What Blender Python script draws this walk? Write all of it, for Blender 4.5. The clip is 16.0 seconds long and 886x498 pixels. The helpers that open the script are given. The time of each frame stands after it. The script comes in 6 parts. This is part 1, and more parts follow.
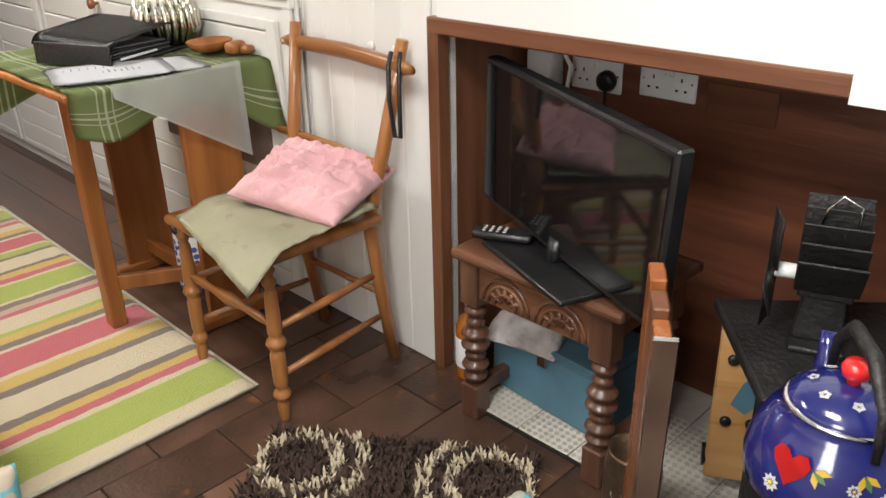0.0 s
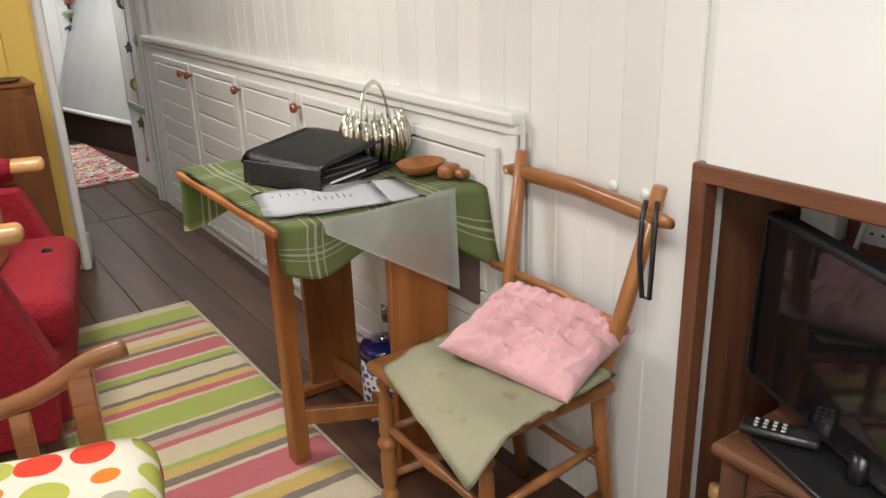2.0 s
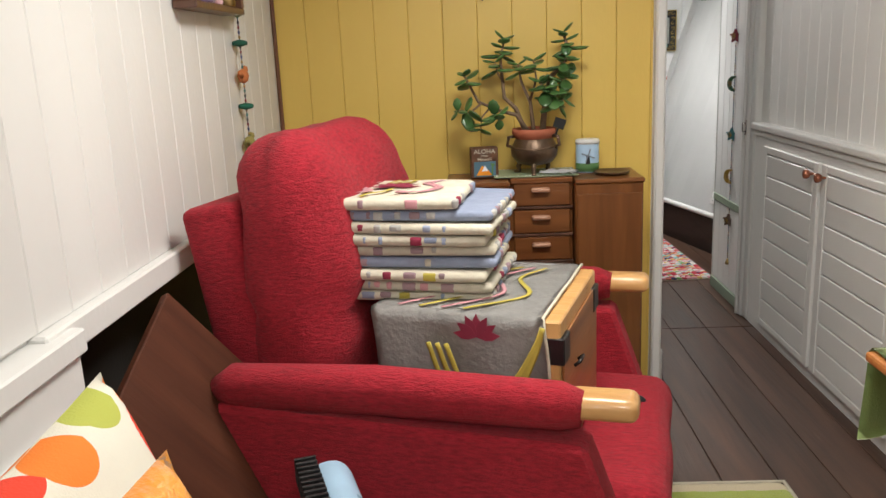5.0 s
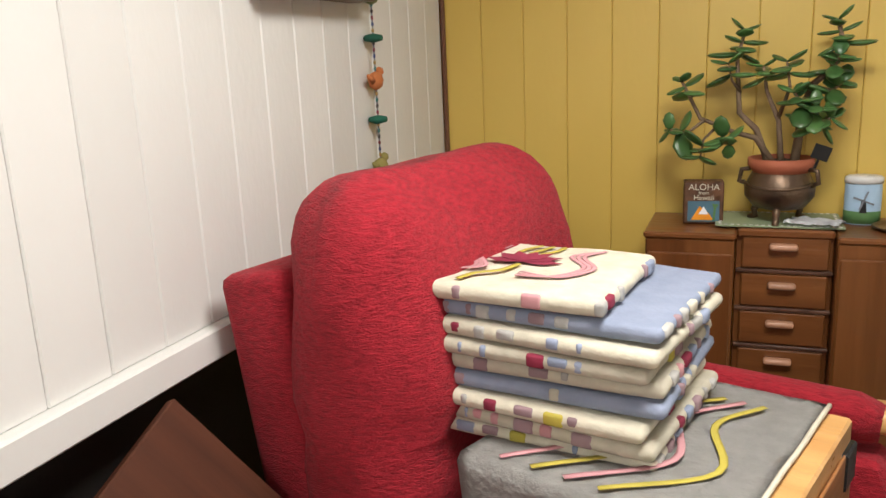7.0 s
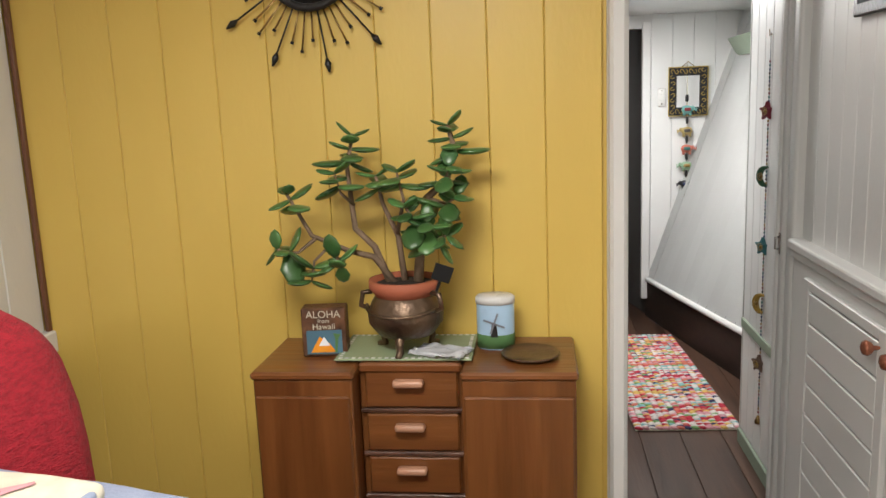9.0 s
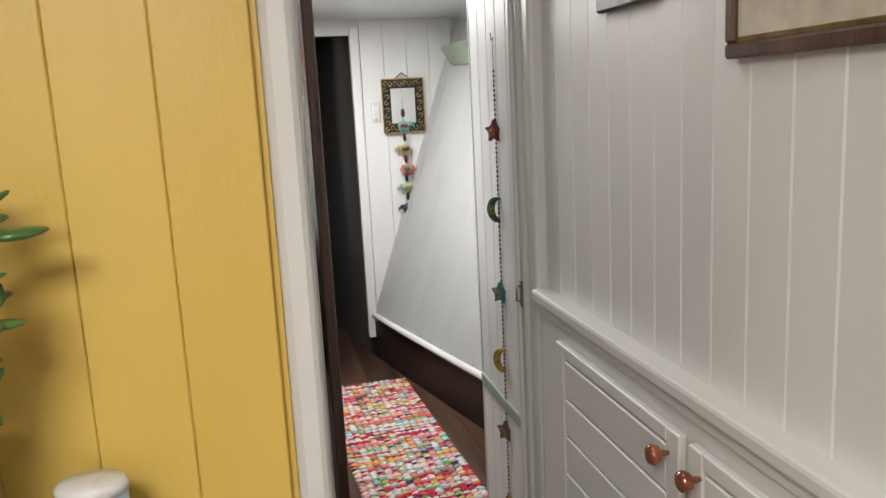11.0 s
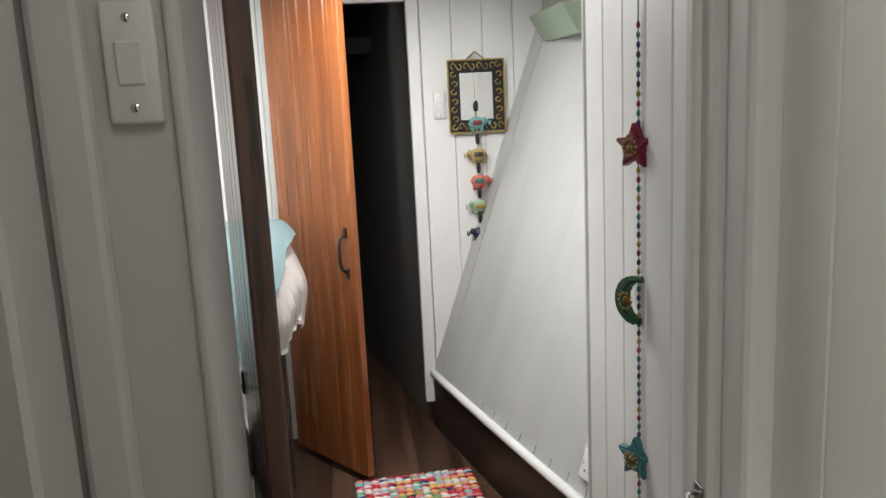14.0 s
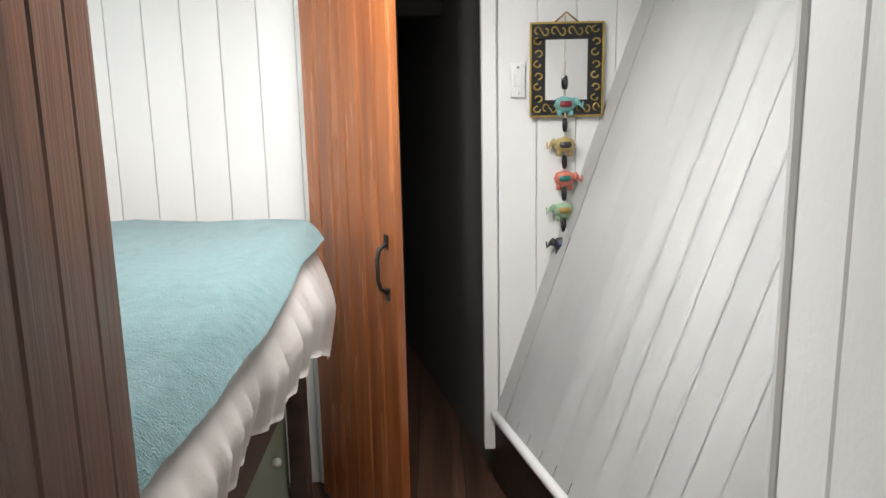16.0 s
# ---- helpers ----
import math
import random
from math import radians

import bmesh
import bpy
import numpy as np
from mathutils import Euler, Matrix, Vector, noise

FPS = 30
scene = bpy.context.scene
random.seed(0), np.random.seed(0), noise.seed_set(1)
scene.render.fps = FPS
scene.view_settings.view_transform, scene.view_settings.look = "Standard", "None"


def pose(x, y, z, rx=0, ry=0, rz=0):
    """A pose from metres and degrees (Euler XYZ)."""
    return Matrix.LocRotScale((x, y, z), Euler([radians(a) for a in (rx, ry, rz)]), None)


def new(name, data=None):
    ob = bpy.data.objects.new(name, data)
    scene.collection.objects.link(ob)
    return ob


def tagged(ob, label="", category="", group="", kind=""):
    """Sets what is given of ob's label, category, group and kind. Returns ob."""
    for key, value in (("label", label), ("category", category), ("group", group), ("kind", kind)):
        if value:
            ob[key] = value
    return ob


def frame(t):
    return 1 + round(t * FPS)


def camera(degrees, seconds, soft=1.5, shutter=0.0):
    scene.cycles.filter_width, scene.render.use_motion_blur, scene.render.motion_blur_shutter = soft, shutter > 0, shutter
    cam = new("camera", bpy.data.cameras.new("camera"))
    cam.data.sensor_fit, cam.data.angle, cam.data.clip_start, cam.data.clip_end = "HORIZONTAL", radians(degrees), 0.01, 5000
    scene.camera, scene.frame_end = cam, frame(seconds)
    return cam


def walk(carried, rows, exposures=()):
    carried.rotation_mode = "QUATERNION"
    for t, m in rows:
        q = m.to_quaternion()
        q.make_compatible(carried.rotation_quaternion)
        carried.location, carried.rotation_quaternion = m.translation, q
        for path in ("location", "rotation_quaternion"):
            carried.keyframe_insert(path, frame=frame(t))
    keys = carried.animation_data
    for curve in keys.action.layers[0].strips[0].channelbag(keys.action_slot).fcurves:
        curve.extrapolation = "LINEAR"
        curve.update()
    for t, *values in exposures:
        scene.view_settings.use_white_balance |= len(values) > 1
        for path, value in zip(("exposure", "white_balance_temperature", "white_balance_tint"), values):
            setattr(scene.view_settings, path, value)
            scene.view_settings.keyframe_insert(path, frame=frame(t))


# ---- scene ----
cam = camera(57.9, 16.0)
METRES, EYE, TILT, LEAN, TURN = 5.3, 1.216, -1.0, 0.0, -44.9
ROWS = [
    (0.0, 0.0, 0.0, 0.0, -0.46, -23.86, 1.04),
    (0.5, -0.0147, 0.0118, 0.004, 0.49, -24.0, 0.94),
    (1.0, -0.022, 0.019, 0.0104, 2.94, -23.19, 1.21),
    (1.5, -0.0341, 0.0408, 0.0125, 6.3, -21.44, 1.35),
    (2.0, -0.042, 0.0601, 0.0196, 10.16, -19.1, 1.56),
    (2.5, -0.0532, 0.0765, 0.0221, 13.88, -16.99, 1.75),
    (3.0, -0.0838, 0.0947, 0.0185, 18.44, -15.12, 1.95),
    (3.5, -0.1123, 0.1047, 0.0188, 24.56, -13.81, 2.08),
    (4.0, -0.1307, 0.1216, 0.0196, 31.94, -13.15, 2.04),
    (4.5, -0.1458, 0.1465, 0.0202, 40.04, -12.85, 1.9),
    (5.0, -0.1663, 0.1648, 0.0229, 47.04, -12.89, 1.81),
    (7.5, -0.2612, 0.3029, 0.0307, 66.22, -12.96, 1.48),
    (8.0, -0.2705, 0.3298, 0.045, 64.28, -11.92, 1.31),
    (8.5, -0.2626, 0.3599, 0.0512, 59.11, -10.95, 1.24),
    (9.0, -0.2571, 0.3857, 0.0473, 51.43, -9.85, 1.45),
    (9.5, -0.2747, 0.4245, 0.045, 42.58, -9.18, 2.27),
    (10.0, -0.2962, 0.4567, 0.047, 34.93, -9.28, 3.29),
    (12.5, -0.3859, 0.571, 0.0589, 31.35, -10.03, 2.06),
    (13.0, -0.406, 0.6126, 0.0601, 33.93, -9.84, 1.91),
    (13.5, -0.4253, 0.6472, 0.0583, 36.14, -9.92, 2.01),
    (14.0, -0.449, 0.6833, 0.0537, 38.12, -10.04, 2.12),
    (14.5, -0.4675, 0.7114, 0.0493, 39.93, -10.31, 2.07),
    (15.0, -0.4828, 0.7354, 0.0509, 41.69, -10.4, 1.61),
    (15.5, -0.4994, 0.7596, 0.0497, 43.1, -10.59, 1.08),
    (16.0, -0.5283, 0.7881, 0.0489, 43.95, -11.12, 0.45),
]
walk(cam, [(t, pose(0, 0, EYE, TILT, LEAN, TURN) @ pose(METRES * x, METRES * y, METRES * z, 90 + pitch, roll, yaw)) for t, x, y, z, yaw, pitch, roll in ROWS],
     [(0, 0.3), (1.5, 0.08), (3.5, -0.05), (5.0, 0.02), (7.5, 0.08), (9.0, 0.2), (10.0, 0.15), (12.5, 0.1), (13.5, 0.0), (16.0, 0.05)])

# ---- light ----
world = bpy.data.worlds.new("world")
scene.world = world
world.use_nodes = True
sky = world.node_tree.nodes.new("ShaderNodeTexSky")
sky.sky_type = "NISHITA"
sky.sun_disc = False
sky.sun_elevation, sky.sun_rotation = radians(40), radians(-100)
world.node_tree.links.new(sky.outputs[0], world.node_tree.nodes["Background"].inputs[0])
world.node_tree.nodes["Background"].inputs[1].default_value = 0.08


def area(name, x, y, z, sx, sy, watts, colour, rx=0, ry=0, rz=0):
    lamp = bpy.data.lights.new(name, "AREA")
    lamp.shape, lamp.size, lamp.size_y, lamp.energy, lamp.color = "RECTANGLE", sx, sy, watts, colour
    ob = new(name, lamp)
    ob.matrix_world = pose(x, y, z, rx, ry, rz)
    return ob


WARM, DAY = (1.0, 0.965, 0.91), (1.0, 0.985, 0.96)
area("ceiling_lamp", 0.15, 0.5, 2.02, 0.5, 0.5, 27, WARM)
area("ceiling_lamp", 0.22, 2.75, 2.02, 0.5, 0.5, 27, WARM)
# Fill added to brighten the passage; no fitting hangs here.
area("passage_lamp", 0.95, 4.45, 2.0, 0.25, 0.4, 2.0, WARM)
# Added fill from the left of the main room, without a window behind it.
area("window_light", -0.66, 0.1, 1.45, 0.9, 0.45, 16, DAY, 0, -90, 0)
# Daylight of the window over the bunk.
area("window_light", -1.0, 6.3, 1.45, 1.3, 0.5, 22, DAY, 0, -90, 0)
area("hatch_light", 0.82, 6.6, 1.885, 0.6, 0.7, 30, DAY)

# ---- materials ----
def mat(name, base, rough=0.5, base2=None, scale=8.0, stretch=(1, 1, 1), bump=0.1, metal=0.0, fine=90.0,
        vary=0.12, coat=0.0, sheen=0.0, spots=None, spot_at=0.68, spec=0.5):
    """Two tones mixed by stretched noise, a random shift per object, spots of wear and fine relief."""
    m = bpy.data.materials.new(name)
    m.use_nodes = True
    nt = m.node_tree
    n, link = nt.nodes, nt.links.new
    b = n["Principled BSDF"]
    tc, mp = n.new("ShaderNodeTexCoord"), n.new("ShaderNodeMapping")
    mp.inputs["Scale"].default_value = stretch
    info, add = n.new("ShaderNodeObjectInfo"), n.new("ShaderNodeVectorMath")
    add.operation = "MULTIPLY_ADD"
    link(info.outputs["Random"], add.inputs[0])
    add.inputs[1].default_value = (7.3, 4.1, 9.7)
    link(tc.outputs["Object"], mp.inputs[0])
    link(mp.outputs[0], add.inputs[2])
    n1, n2 = n.new("ShaderNodeTexNoise"), n.new("ShaderNodeTexNoise")
    for t, s, d in ((n1, scale, 5), (n2, fine, 3)):
        t.inputs["Scale"].default_value, t.inputs["Detail"].default_value = s, d
        link(add.outputs[0], t.inputs["Vector"])
    ramp = n.new("ShaderNodeValToRGB")
    base2 = base2 or tuple(c * 0.82 for c in base)
    ramp.color_ramp.elements[0].color, ramp.color_ramp.elements[0].position = (*base2, 1), 0.3
    ramp.color_ramp.elements[1].color, ramp.color_ramp.elements[1].position = (*base, 1), 0.68
    link(n1.outputs[0], ramp.inputs[0])
    col = ramp.outputs[0]
    if spots:
        n3, r3, mx = n.new("ShaderNodeTexNoise"), n.new("ShaderNodeMapRange"), n.new("ShaderNodeMix")
        n3.inputs["Scale"].default_value, n3.inputs["Detail"].default_value = scale * 2.3, 6
        link(add.outputs[0], n3.inputs["Vector"])
        r3.inputs["From Min"].default_value, r3.inputs["From Max"].default_value = spot_at, spot_at + 0.06
        link(n3.outputs[0], r3.inputs[0])
        mx.data_type = "RGBA"
        link(r3.outputs[0], mx.inputs[0]), link(col, mx.inputs[6])
        mx.inputs[7].default_value = (*spots, 1)
        col = mx.outputs[2]
    hsv, mr = n.new("ShaderNodeHueSaturation"), n.new("ShaderNodeMapRange")
    mr.inputs["To Min"].default_value, mr.inputs["To Max"].default_value = 1 - vary, 1 + vary
    link(info.outputs["Random"], mr.inputs[0]), link(mr.outputs[0], hsv.inputs["Value"])
    link(col, hsv.inputs["Color"]), link(hsv.outputs[0], b.inputs["Base Color"])
    rr = n.new("ShaderNodeMapRange")
    rr.inputs["To Min"].default_value, rr.inputs["To Max"].default_value = max(rough - 0.1, 0.02), min(rough + 0.12, 1)
    link(n1.outputs[0], rr.inputs[0]), link(rr.outputs[0], b.inputs["Roughness"])
    bp, ad = n.new("ShaderNodeBump"), n.new("ShaderNodeMath")
    link(n1.outputs[0], ad.inputs[0]), link(n2.outputs[0], ad.inputs[1])
    bp.inputs["Strength"].default_value, bp.inputs["Distance"].default_value = bump, 0.01
    link(ad.outputs[0], bp.inputs["Height"]), link(bp.outputs[0], b.inputs["Normal"])
    b.inputs["Metallic"].default_value, b.inputs["Coat Weight"].default_value = metal, coat
    b.inputs["Sheen Weight"].default_value = sheen
    b.inputs["Specular IOR Level"].default_value = spec
    m["colour_node"] = hsv.name
    return m


def wood(name, light, dark, axis, rough=0.35, coat=0.0, **kw):
    st = [22, 22, 22]
    st[axis] = 1.6
    return mat(name, light, rough, dark, 1.0, tuple(st), kw.pop("bump", 0.12), fine=4.0, coat=coat, **kw)


WHITE = mat("white_paint", (0.74, 0.735, 0.71), 0.38, (0.68, 0.675, 0.65), 2.5, (1, 1, 0.4), 0.07, vary=0.035, spots=(0.6, 0.58, 0.53), spot_at=0.75)
WHITE2 = mat("bright_white_paint", (0.78, 0.78, 0.77), 0.42, (0.72, 0.72, 0.71), 2.0, bump=0.05, vary=0.02)
GREYW = mat("grey_white_paint", (0.62, 0.62, 0.6), 0.35, (0.56, 0.56, 0.545), 3.0, (1, 1, .3), 0.08, vary=0.03)
YELLOW = mat("yellow_paint", (0.71, 0.5, 0.115), 0.4, (0.66, 0.455, 0.1), 3.0, (1, 1, 0.35), 0.08, vary=0.035, spots=(0.6, 0.41, 0.085), spot_at=0.73)
FLOOR = wood("stained_floor_boards", (0.105, 0.055, 0.036), (0.044, 0.024, 0.016), 1, 0.36, spots=(0.12, 0.075, 0.05), spot_at=0.74, vary=0.3, spec=0.4)
TILEF = mat("stained_floor_blocks", (0.12, 0.062, 0.04), 0.3, (0.042, 0.025, 0.018), 5, (1, 1, 1), 0.15, vary=0.35, spots=(0.17, 0.07, 0.03), spot_at=0.64, spec=0.4)
GAP = mat("dark_joint", (0.012, 0.009, 0.007), 0.9)
# Near black base colour that carries the shade of unlit gaps and spaces.
DARK = mat("painted_shade_boards", (0.03, 0.026, 0.024), 0.7)
SKIRT = wood("brown_skirting", (0.07, 0.045, 0.035), (0.035, 0.022, 0.018), 1, 0.45)
GREEN = mat("sage_paint", (0.3, 0.37, 0.28), 0.5)
MAHOG = wood("mahogany_panel", (0.16, 0.055, 0.028), (0.07, 0.024, 0.014), 1, 0.35, coat=0.15)
TRIMW = wood("brown_trim", (0.22, 0.09, 0.045), (0.12, 0.045, 0.024), 1, 0.35)
TRIMV = wood("brown_trim_upright", (0.2, 0.085, 0.042), (0.11, 0.042, 0.022), 2, 0.35)
PINE_V = wood("varnished_pine", (0.35, 0.115, 0.034), (0.2, 0.058, 0.018), 2, 0.24, coat=0.3, spots=(0.12, 0.03, 0.012), spot_at=0.75)
DOOR_D = wood("dark_varnished_wood", (0.12, 0.056, 0.036), (0.05, 0.024, 0.017), 2, 0.3, coat=0.25, spots=(0.03, 0.015, 0.012), spot_at=0.66)
DOOR_S = wood("dark_red_brown_door", (0.11, 0.036, 0.014), (0.05, 0.016, 0.008), 2, 0.5, spec=0.3)
CHAIRW = wood("beech_chair", (0.40, 0.17, 0.055), (0.24, 0.09, 0.028), 2, 0.33, coat=0.15)
CHAIRX = wood("beech_chair_rail", (0.38, 0.16, 0.052), (0.22, 0.085, 0.027), 1, 0.33, coat=0.15)
TABLEW = wood("teak_table", (0.38, 0.145, 0.04), (0.24, 0.082, 0.022), 2, 0.38)
OAKD = wood("dark_carved_oak", (0.13, 0.06, 0.036), (0.05, 0.023, 0.015), 2, 0.33, coat=0.15)
OAKT = wood("dark_oak_top", (0.18, 0.08, 0.042), (0.075, 0.033, 0.02), 1, 0.3, coat=0.2)
OAKM = wood("oak_cabinet", (0.2, 0.072, 0.019), (0.11, 0.037, 0.01), 2, 0.33, coat=0.2)
OAKMX = wood("oak_drawer", (0.22, 0.08, 0.022), (0.12, 0.041, 0.012), 0, 0.33, coat=0.2)
PALEW = wood("pale_handle_wood", (0.62, 0.36, 0.14), (0.5, 0.26, 0.09), 0, 0.3, coat=0.2)
PINKW = wood("pale_drawer_pull", (0.5, 0.27, 0.17), (0.4, 0.2, 0.12), 0, 0.35)
ARMW = wood("brown_chair_arm", (0.34, 0.16, 0.065), (0.2, 0.085, 0.035), 0, 0.3, coat=0.2)
BOARDW = wood("mahogany_board", (0.1, 0.033, 0.016), (0.06, 0.02, 0.011), 1, 0.6, spec=0.2)
RED = mat("red_upholstery", (0.4, 0.02, 0.034), 0.88, (0.23, 0.01, 0.018), 1.0, (60, 60, 170), 0.55, vary=0.03, sheen=0.04, fine=3.0, spec=0.25)
REDX = mat("red_upholstery_arm", (0.4, 0.02, 0.034), 0.88, (0.23, 0.01, 0.018), 1.0, (50, 170, 170), 0.55, vary=0.03, sheen=0.04, fine=3.0, spec=0.25)
PINK = mat("pink_cotton", (0.68, 0.4, 0.42), 0.8, (0.6, 0.33, 0.35), 7, bump=0.35, vary=0, sheen=0.2)
CREAMF = mat("pale_green_satin", (0.56, 0.54, 0.36), 0.5, (0.47, 0.46, 0.31), 6, bump=0.15, vary=0, sheen=0.3, spots=(0.42, 0.36, 0.22), spot_at=0.62)
BLACK = mat("black_plastic", (0.012, 0.012, 0.013), 0.3, vary=0)
BLACKL = mat("black_leatherette", (0.022, 0.022, 0.024), 0.38, (0.014, 0.014, 0.016), 120, bump=0.25, vary=0)
SCREEN = mat("glossy_screen", (0.006, 0.006, 0.007), 0.05, bump=0, vary=0, spec=0.6)
SCREEN.node_tree.nodes["Principled BSDF"].inputs["Roughness"].default_value = 0.06
IRON = mat("black_iron", (0.022, 0.021, 0.021), 0.45, (0.012, 0.011, 0.011), 20, bump=0.3, metal=0.3)
PLASTW = mat("white_plastic", (0.76, 0.76, 0.74), 0.28, bump=0.01, vary=0)
PAPER = mat("paper", (0.85, 0.86, 0.9), 0.75, (0.8, 0.81, 0.85), 3, bump=0.03, vary=0.02)
INK = mat("print_ink", (0.22, 0.23, 0.27), 0.8, vary=0)
CHROME = mat("chrome", (0.75, 0.75, 0.74), 0.16, bump=0.04, metal=1.0, vary=0)
SILVER = mat("silver_plate", (0.72, 0.7, 0.62), 0.12, (0.55, 0.53, 0.42), 12, bump=0.08, metal=1.0, vary=0)
BRASS = mat("aged_brass", (0.45, 0.3, 0.12), 0.35, (0.2, 0.13, 0.05), 25, metal=1.0)
BRONZE = mat("tarnished_bronze", (0.22, 0.145, 0.09), 0.36, (0.09, 0.06, 0.042), 14, bump=0.2, metal=0.75)
COPPERK = mat("copper_glass_knob", (0.42, 0.16, 0.09), 0.18, (0.28, 0.1, 0.06), 30, metal=0.5)
TERRA = mat("terracotta", (0.42, 0.12, 0.06), 0.7)
BLUEP = mat("blue_painted_steel", (0.085, 0.19, 0.26), 0.45, (0.06, 0.13, 0.18), 7, bump=0.08, spots=(0.2, 0.22, 0.22), spot_at=0.74)
LBLUE = mat("pale_blue_enamel", (0.36, 0.53, 0.68), 0.3, bump=0.03, vary=0)
NAVY = mat("navy_enamel", (0.012, 0.016, 0.12), 0.14, (0.008, 0.01, 0.09), 6, bump=0.03, coat=0.7, vary=0)
FUR = mat("pale_grey_rag", (0.62, 0.58, 0.57), 0.95, (0.3, 0.27, 0.26), 14, bump=0.8, vary=0)
TOWEL = mat("aqua_towel", (0.33, 0.54, 0.57), 0.97, (0.25, 0.44, 0.47), 40, bump=0.9, fine=260, vary=0, sheen=0.5)
SHEET = mat("white_satin_sheet", (0.84, 0.8, 0.77), 0.45, (0.78, 0.73, 0.7), 4, bump=0.1, vary=0, sheen=0.2)
LEAF = mat("jade_leaf", (0.085, 0.19, 0.05), 0.3, (0.035, 0.095, 0.03), 12, bump=0.1, vary=0.3)
STEM = mat("jade_stem", (0.24, 0.16, 0.1), 0.8, (0.15, 0.1, 0.06), 30, bump=0.4)
SOIL = mat("soil", (0.03, 0.02, 0.015), 1.0, scale=60, bump=0.9)
ORANGE = mat("orange_quilted_silk", (0.86, 0.33, 0.012), 0.45, (0.74, 0.24, 0.008), 22, bump=0.5, vary=0, sheen=0.3)
TILEW = mat("pale_hearth_tile", (0.56, 0.53, 0.46), 0.35, (0.46, 0.43, 0.37), 30, bump=0.1)
LEATHB = mat("grey_brown_leaf", (0.16, 0.12, 0.1), 0.5)
REDP = mat("red_enamel", (0.65, 0.02, 0.02), 0.2, coat=0.5, vary=0)
SKYB = mat("pale_sky_print", (0.42, 0.6, 0.78), 0.35, vary=0)
GREENP = mat("green_print", (0.1, 0.22, 0.08), 0.4, vary=0)
YELP = mat("yellow_print", (0.75, 0.5, 0.05), 0.4, vary=0)
GREYF = mat("grey_linen", (0.4, 0.39, 0.37), 0.85, (0.34, 0.33, 0.31), 40, bump=0.3)
BLUEG = mat("blue_grey_cotton", (0.27, 0.31, 0.42), 0.8, (0.22, 0.26, 0.36), 30, bump=0.25)
IVORY = mat("ivory_cotton", (0.58, 0.54, 0.43), 0.85, (0.46, 0.42, 0.33), 30, bump=0.25)
PLUM = mat("plum_print", (0.24, 0.02, 0.05), 0.8)
ROSE = mat("rose_print", (0.55, 0.27, 0.29), 0.8)
OLIVE = mat("olive_print", (0.46, 0.38, 0.06), 0.8)
BOTTLE = mat("amber_glass", (0.42, 0.14, 0.02), 0.06, bump=0.0, vary=0)
MIRROR = mat("mirror_glass", (0.9, 0.9, 0.9), 0.02, (0.9, 0.9, 0.9), bump=0, metal=1.0, vary=0)
for mm, rough in ((MIRROR, 0.01),):
    for lk in list(mm.node_tree.links):
        if lk.to_socket.name == "Roughness":
            mm.node_tree.links.remove(lk)
    mm.node_tree.nodes["Principled BSDF"].inputs["Roughness"].default_value = rough
for lk in list(SCREEN.node_tree.links):
    if lk.to_socket.name == "Roughness":
        SCREEN.node_tree.links.remove(lk)


def clear(name, colour, alpha, rough=0.2):
    m = mat(name, colour, rough, bump=0.05, vary=0)
    m.node_tree.nodes["Principled BSDF"].inputs["Alpha"].default_value = alpha
    return m


SLEEVE = clear("clear_plastic_sleeve", (0.75, 0.78, 0.76), 0.42)


def sub_ramp(m, pieces):
    """Bands made by nested mixes, so that there is no limit on their number."""
    nt = m.node_tree
    n, link = nt.nodes, nt.links.new
    hsv = n[m["colour_node"]]
    tc, sp, nz, md = n.new("ShaderNodeTexCoord"), n.new("ShaderNodeSeparateXYZ"), n.new("ShaderNodeTexNoise"), n.new("ShaderNodeMath")
    link(tc.outputs["Object"], sp.inputs[0])
    nz.inputs["Scale"].default_value = 40
    link(tc.outputs["Object"], nz.inputs["Vector"])
    md.operation = "MULTIPLY_ADD"
    md.inputs[1].default_value = 0.007
    link(nz.outputs[0], md.inputs[0]), link(sp.outputs[pieces[0]], md.inputs[2])
    link_from, at = None, pieces[1]
    for w, c in pieces[2]:
        if link_from is None:
            rgb = n.new("ShaderNodeRGB")
            rgb.outputs[0].default_value = (*c, 1)
            link_from = rgb.outputs[0]
        else:
            gt, mx = n.new("ShaderNodeMath"), n.new("ShaderNodeMix")
            gt.operation = "GREATER_THAN"
            link(md.outputs[0], gt.inputs[0])
            gt.inputs[1].default_value = at
            mx.data_type = "RGBA"
            link(gt.outputs[0], mx.inputs[0]), link(link_from, mx.inputs[6])
            mx.inputs[7].default_value = (*c, 1)
            link_from = mx.outputs[2]
        at += w
    link(link_from, hsv.inputs["Color"])


CR, GN, PK, YE, TA, BE = (0.62, 0.53, 0.36), (0.36, 0.43, 0.08), (0.52, 0.12, 0.14), (0.58, 0.41, 0.11), (0.2, 0.16, 0.13), (0.5, 0.36, 0.27)
BANDS = [(5, CR), (12, GN), (2, CR), (3, PK), (3, YE), (3, TA), (10, CR), (3, TA), (5, YE), (2, CR), (11, PK), (1.5, CR), (3, TA), (4, YE), (2, GN), (8, CR),
         (2.5, PK), (3, BE), (3, TA), (1.5, CR), (11, GN), (1.5, CR), (3, PK), (4, YE), (2, TA), (8, CR), (2, TA), (4, GN), (1.5, CR), (9, PK), (1.5, CR),
         (2.5, TA), (4, YE), (5, CR), (2.5, PK), (2.5, BE), (2.5, TA), (10, GN), (5, CR)]
band_k = 1.89 / sum(w for w, _ in BANDS)
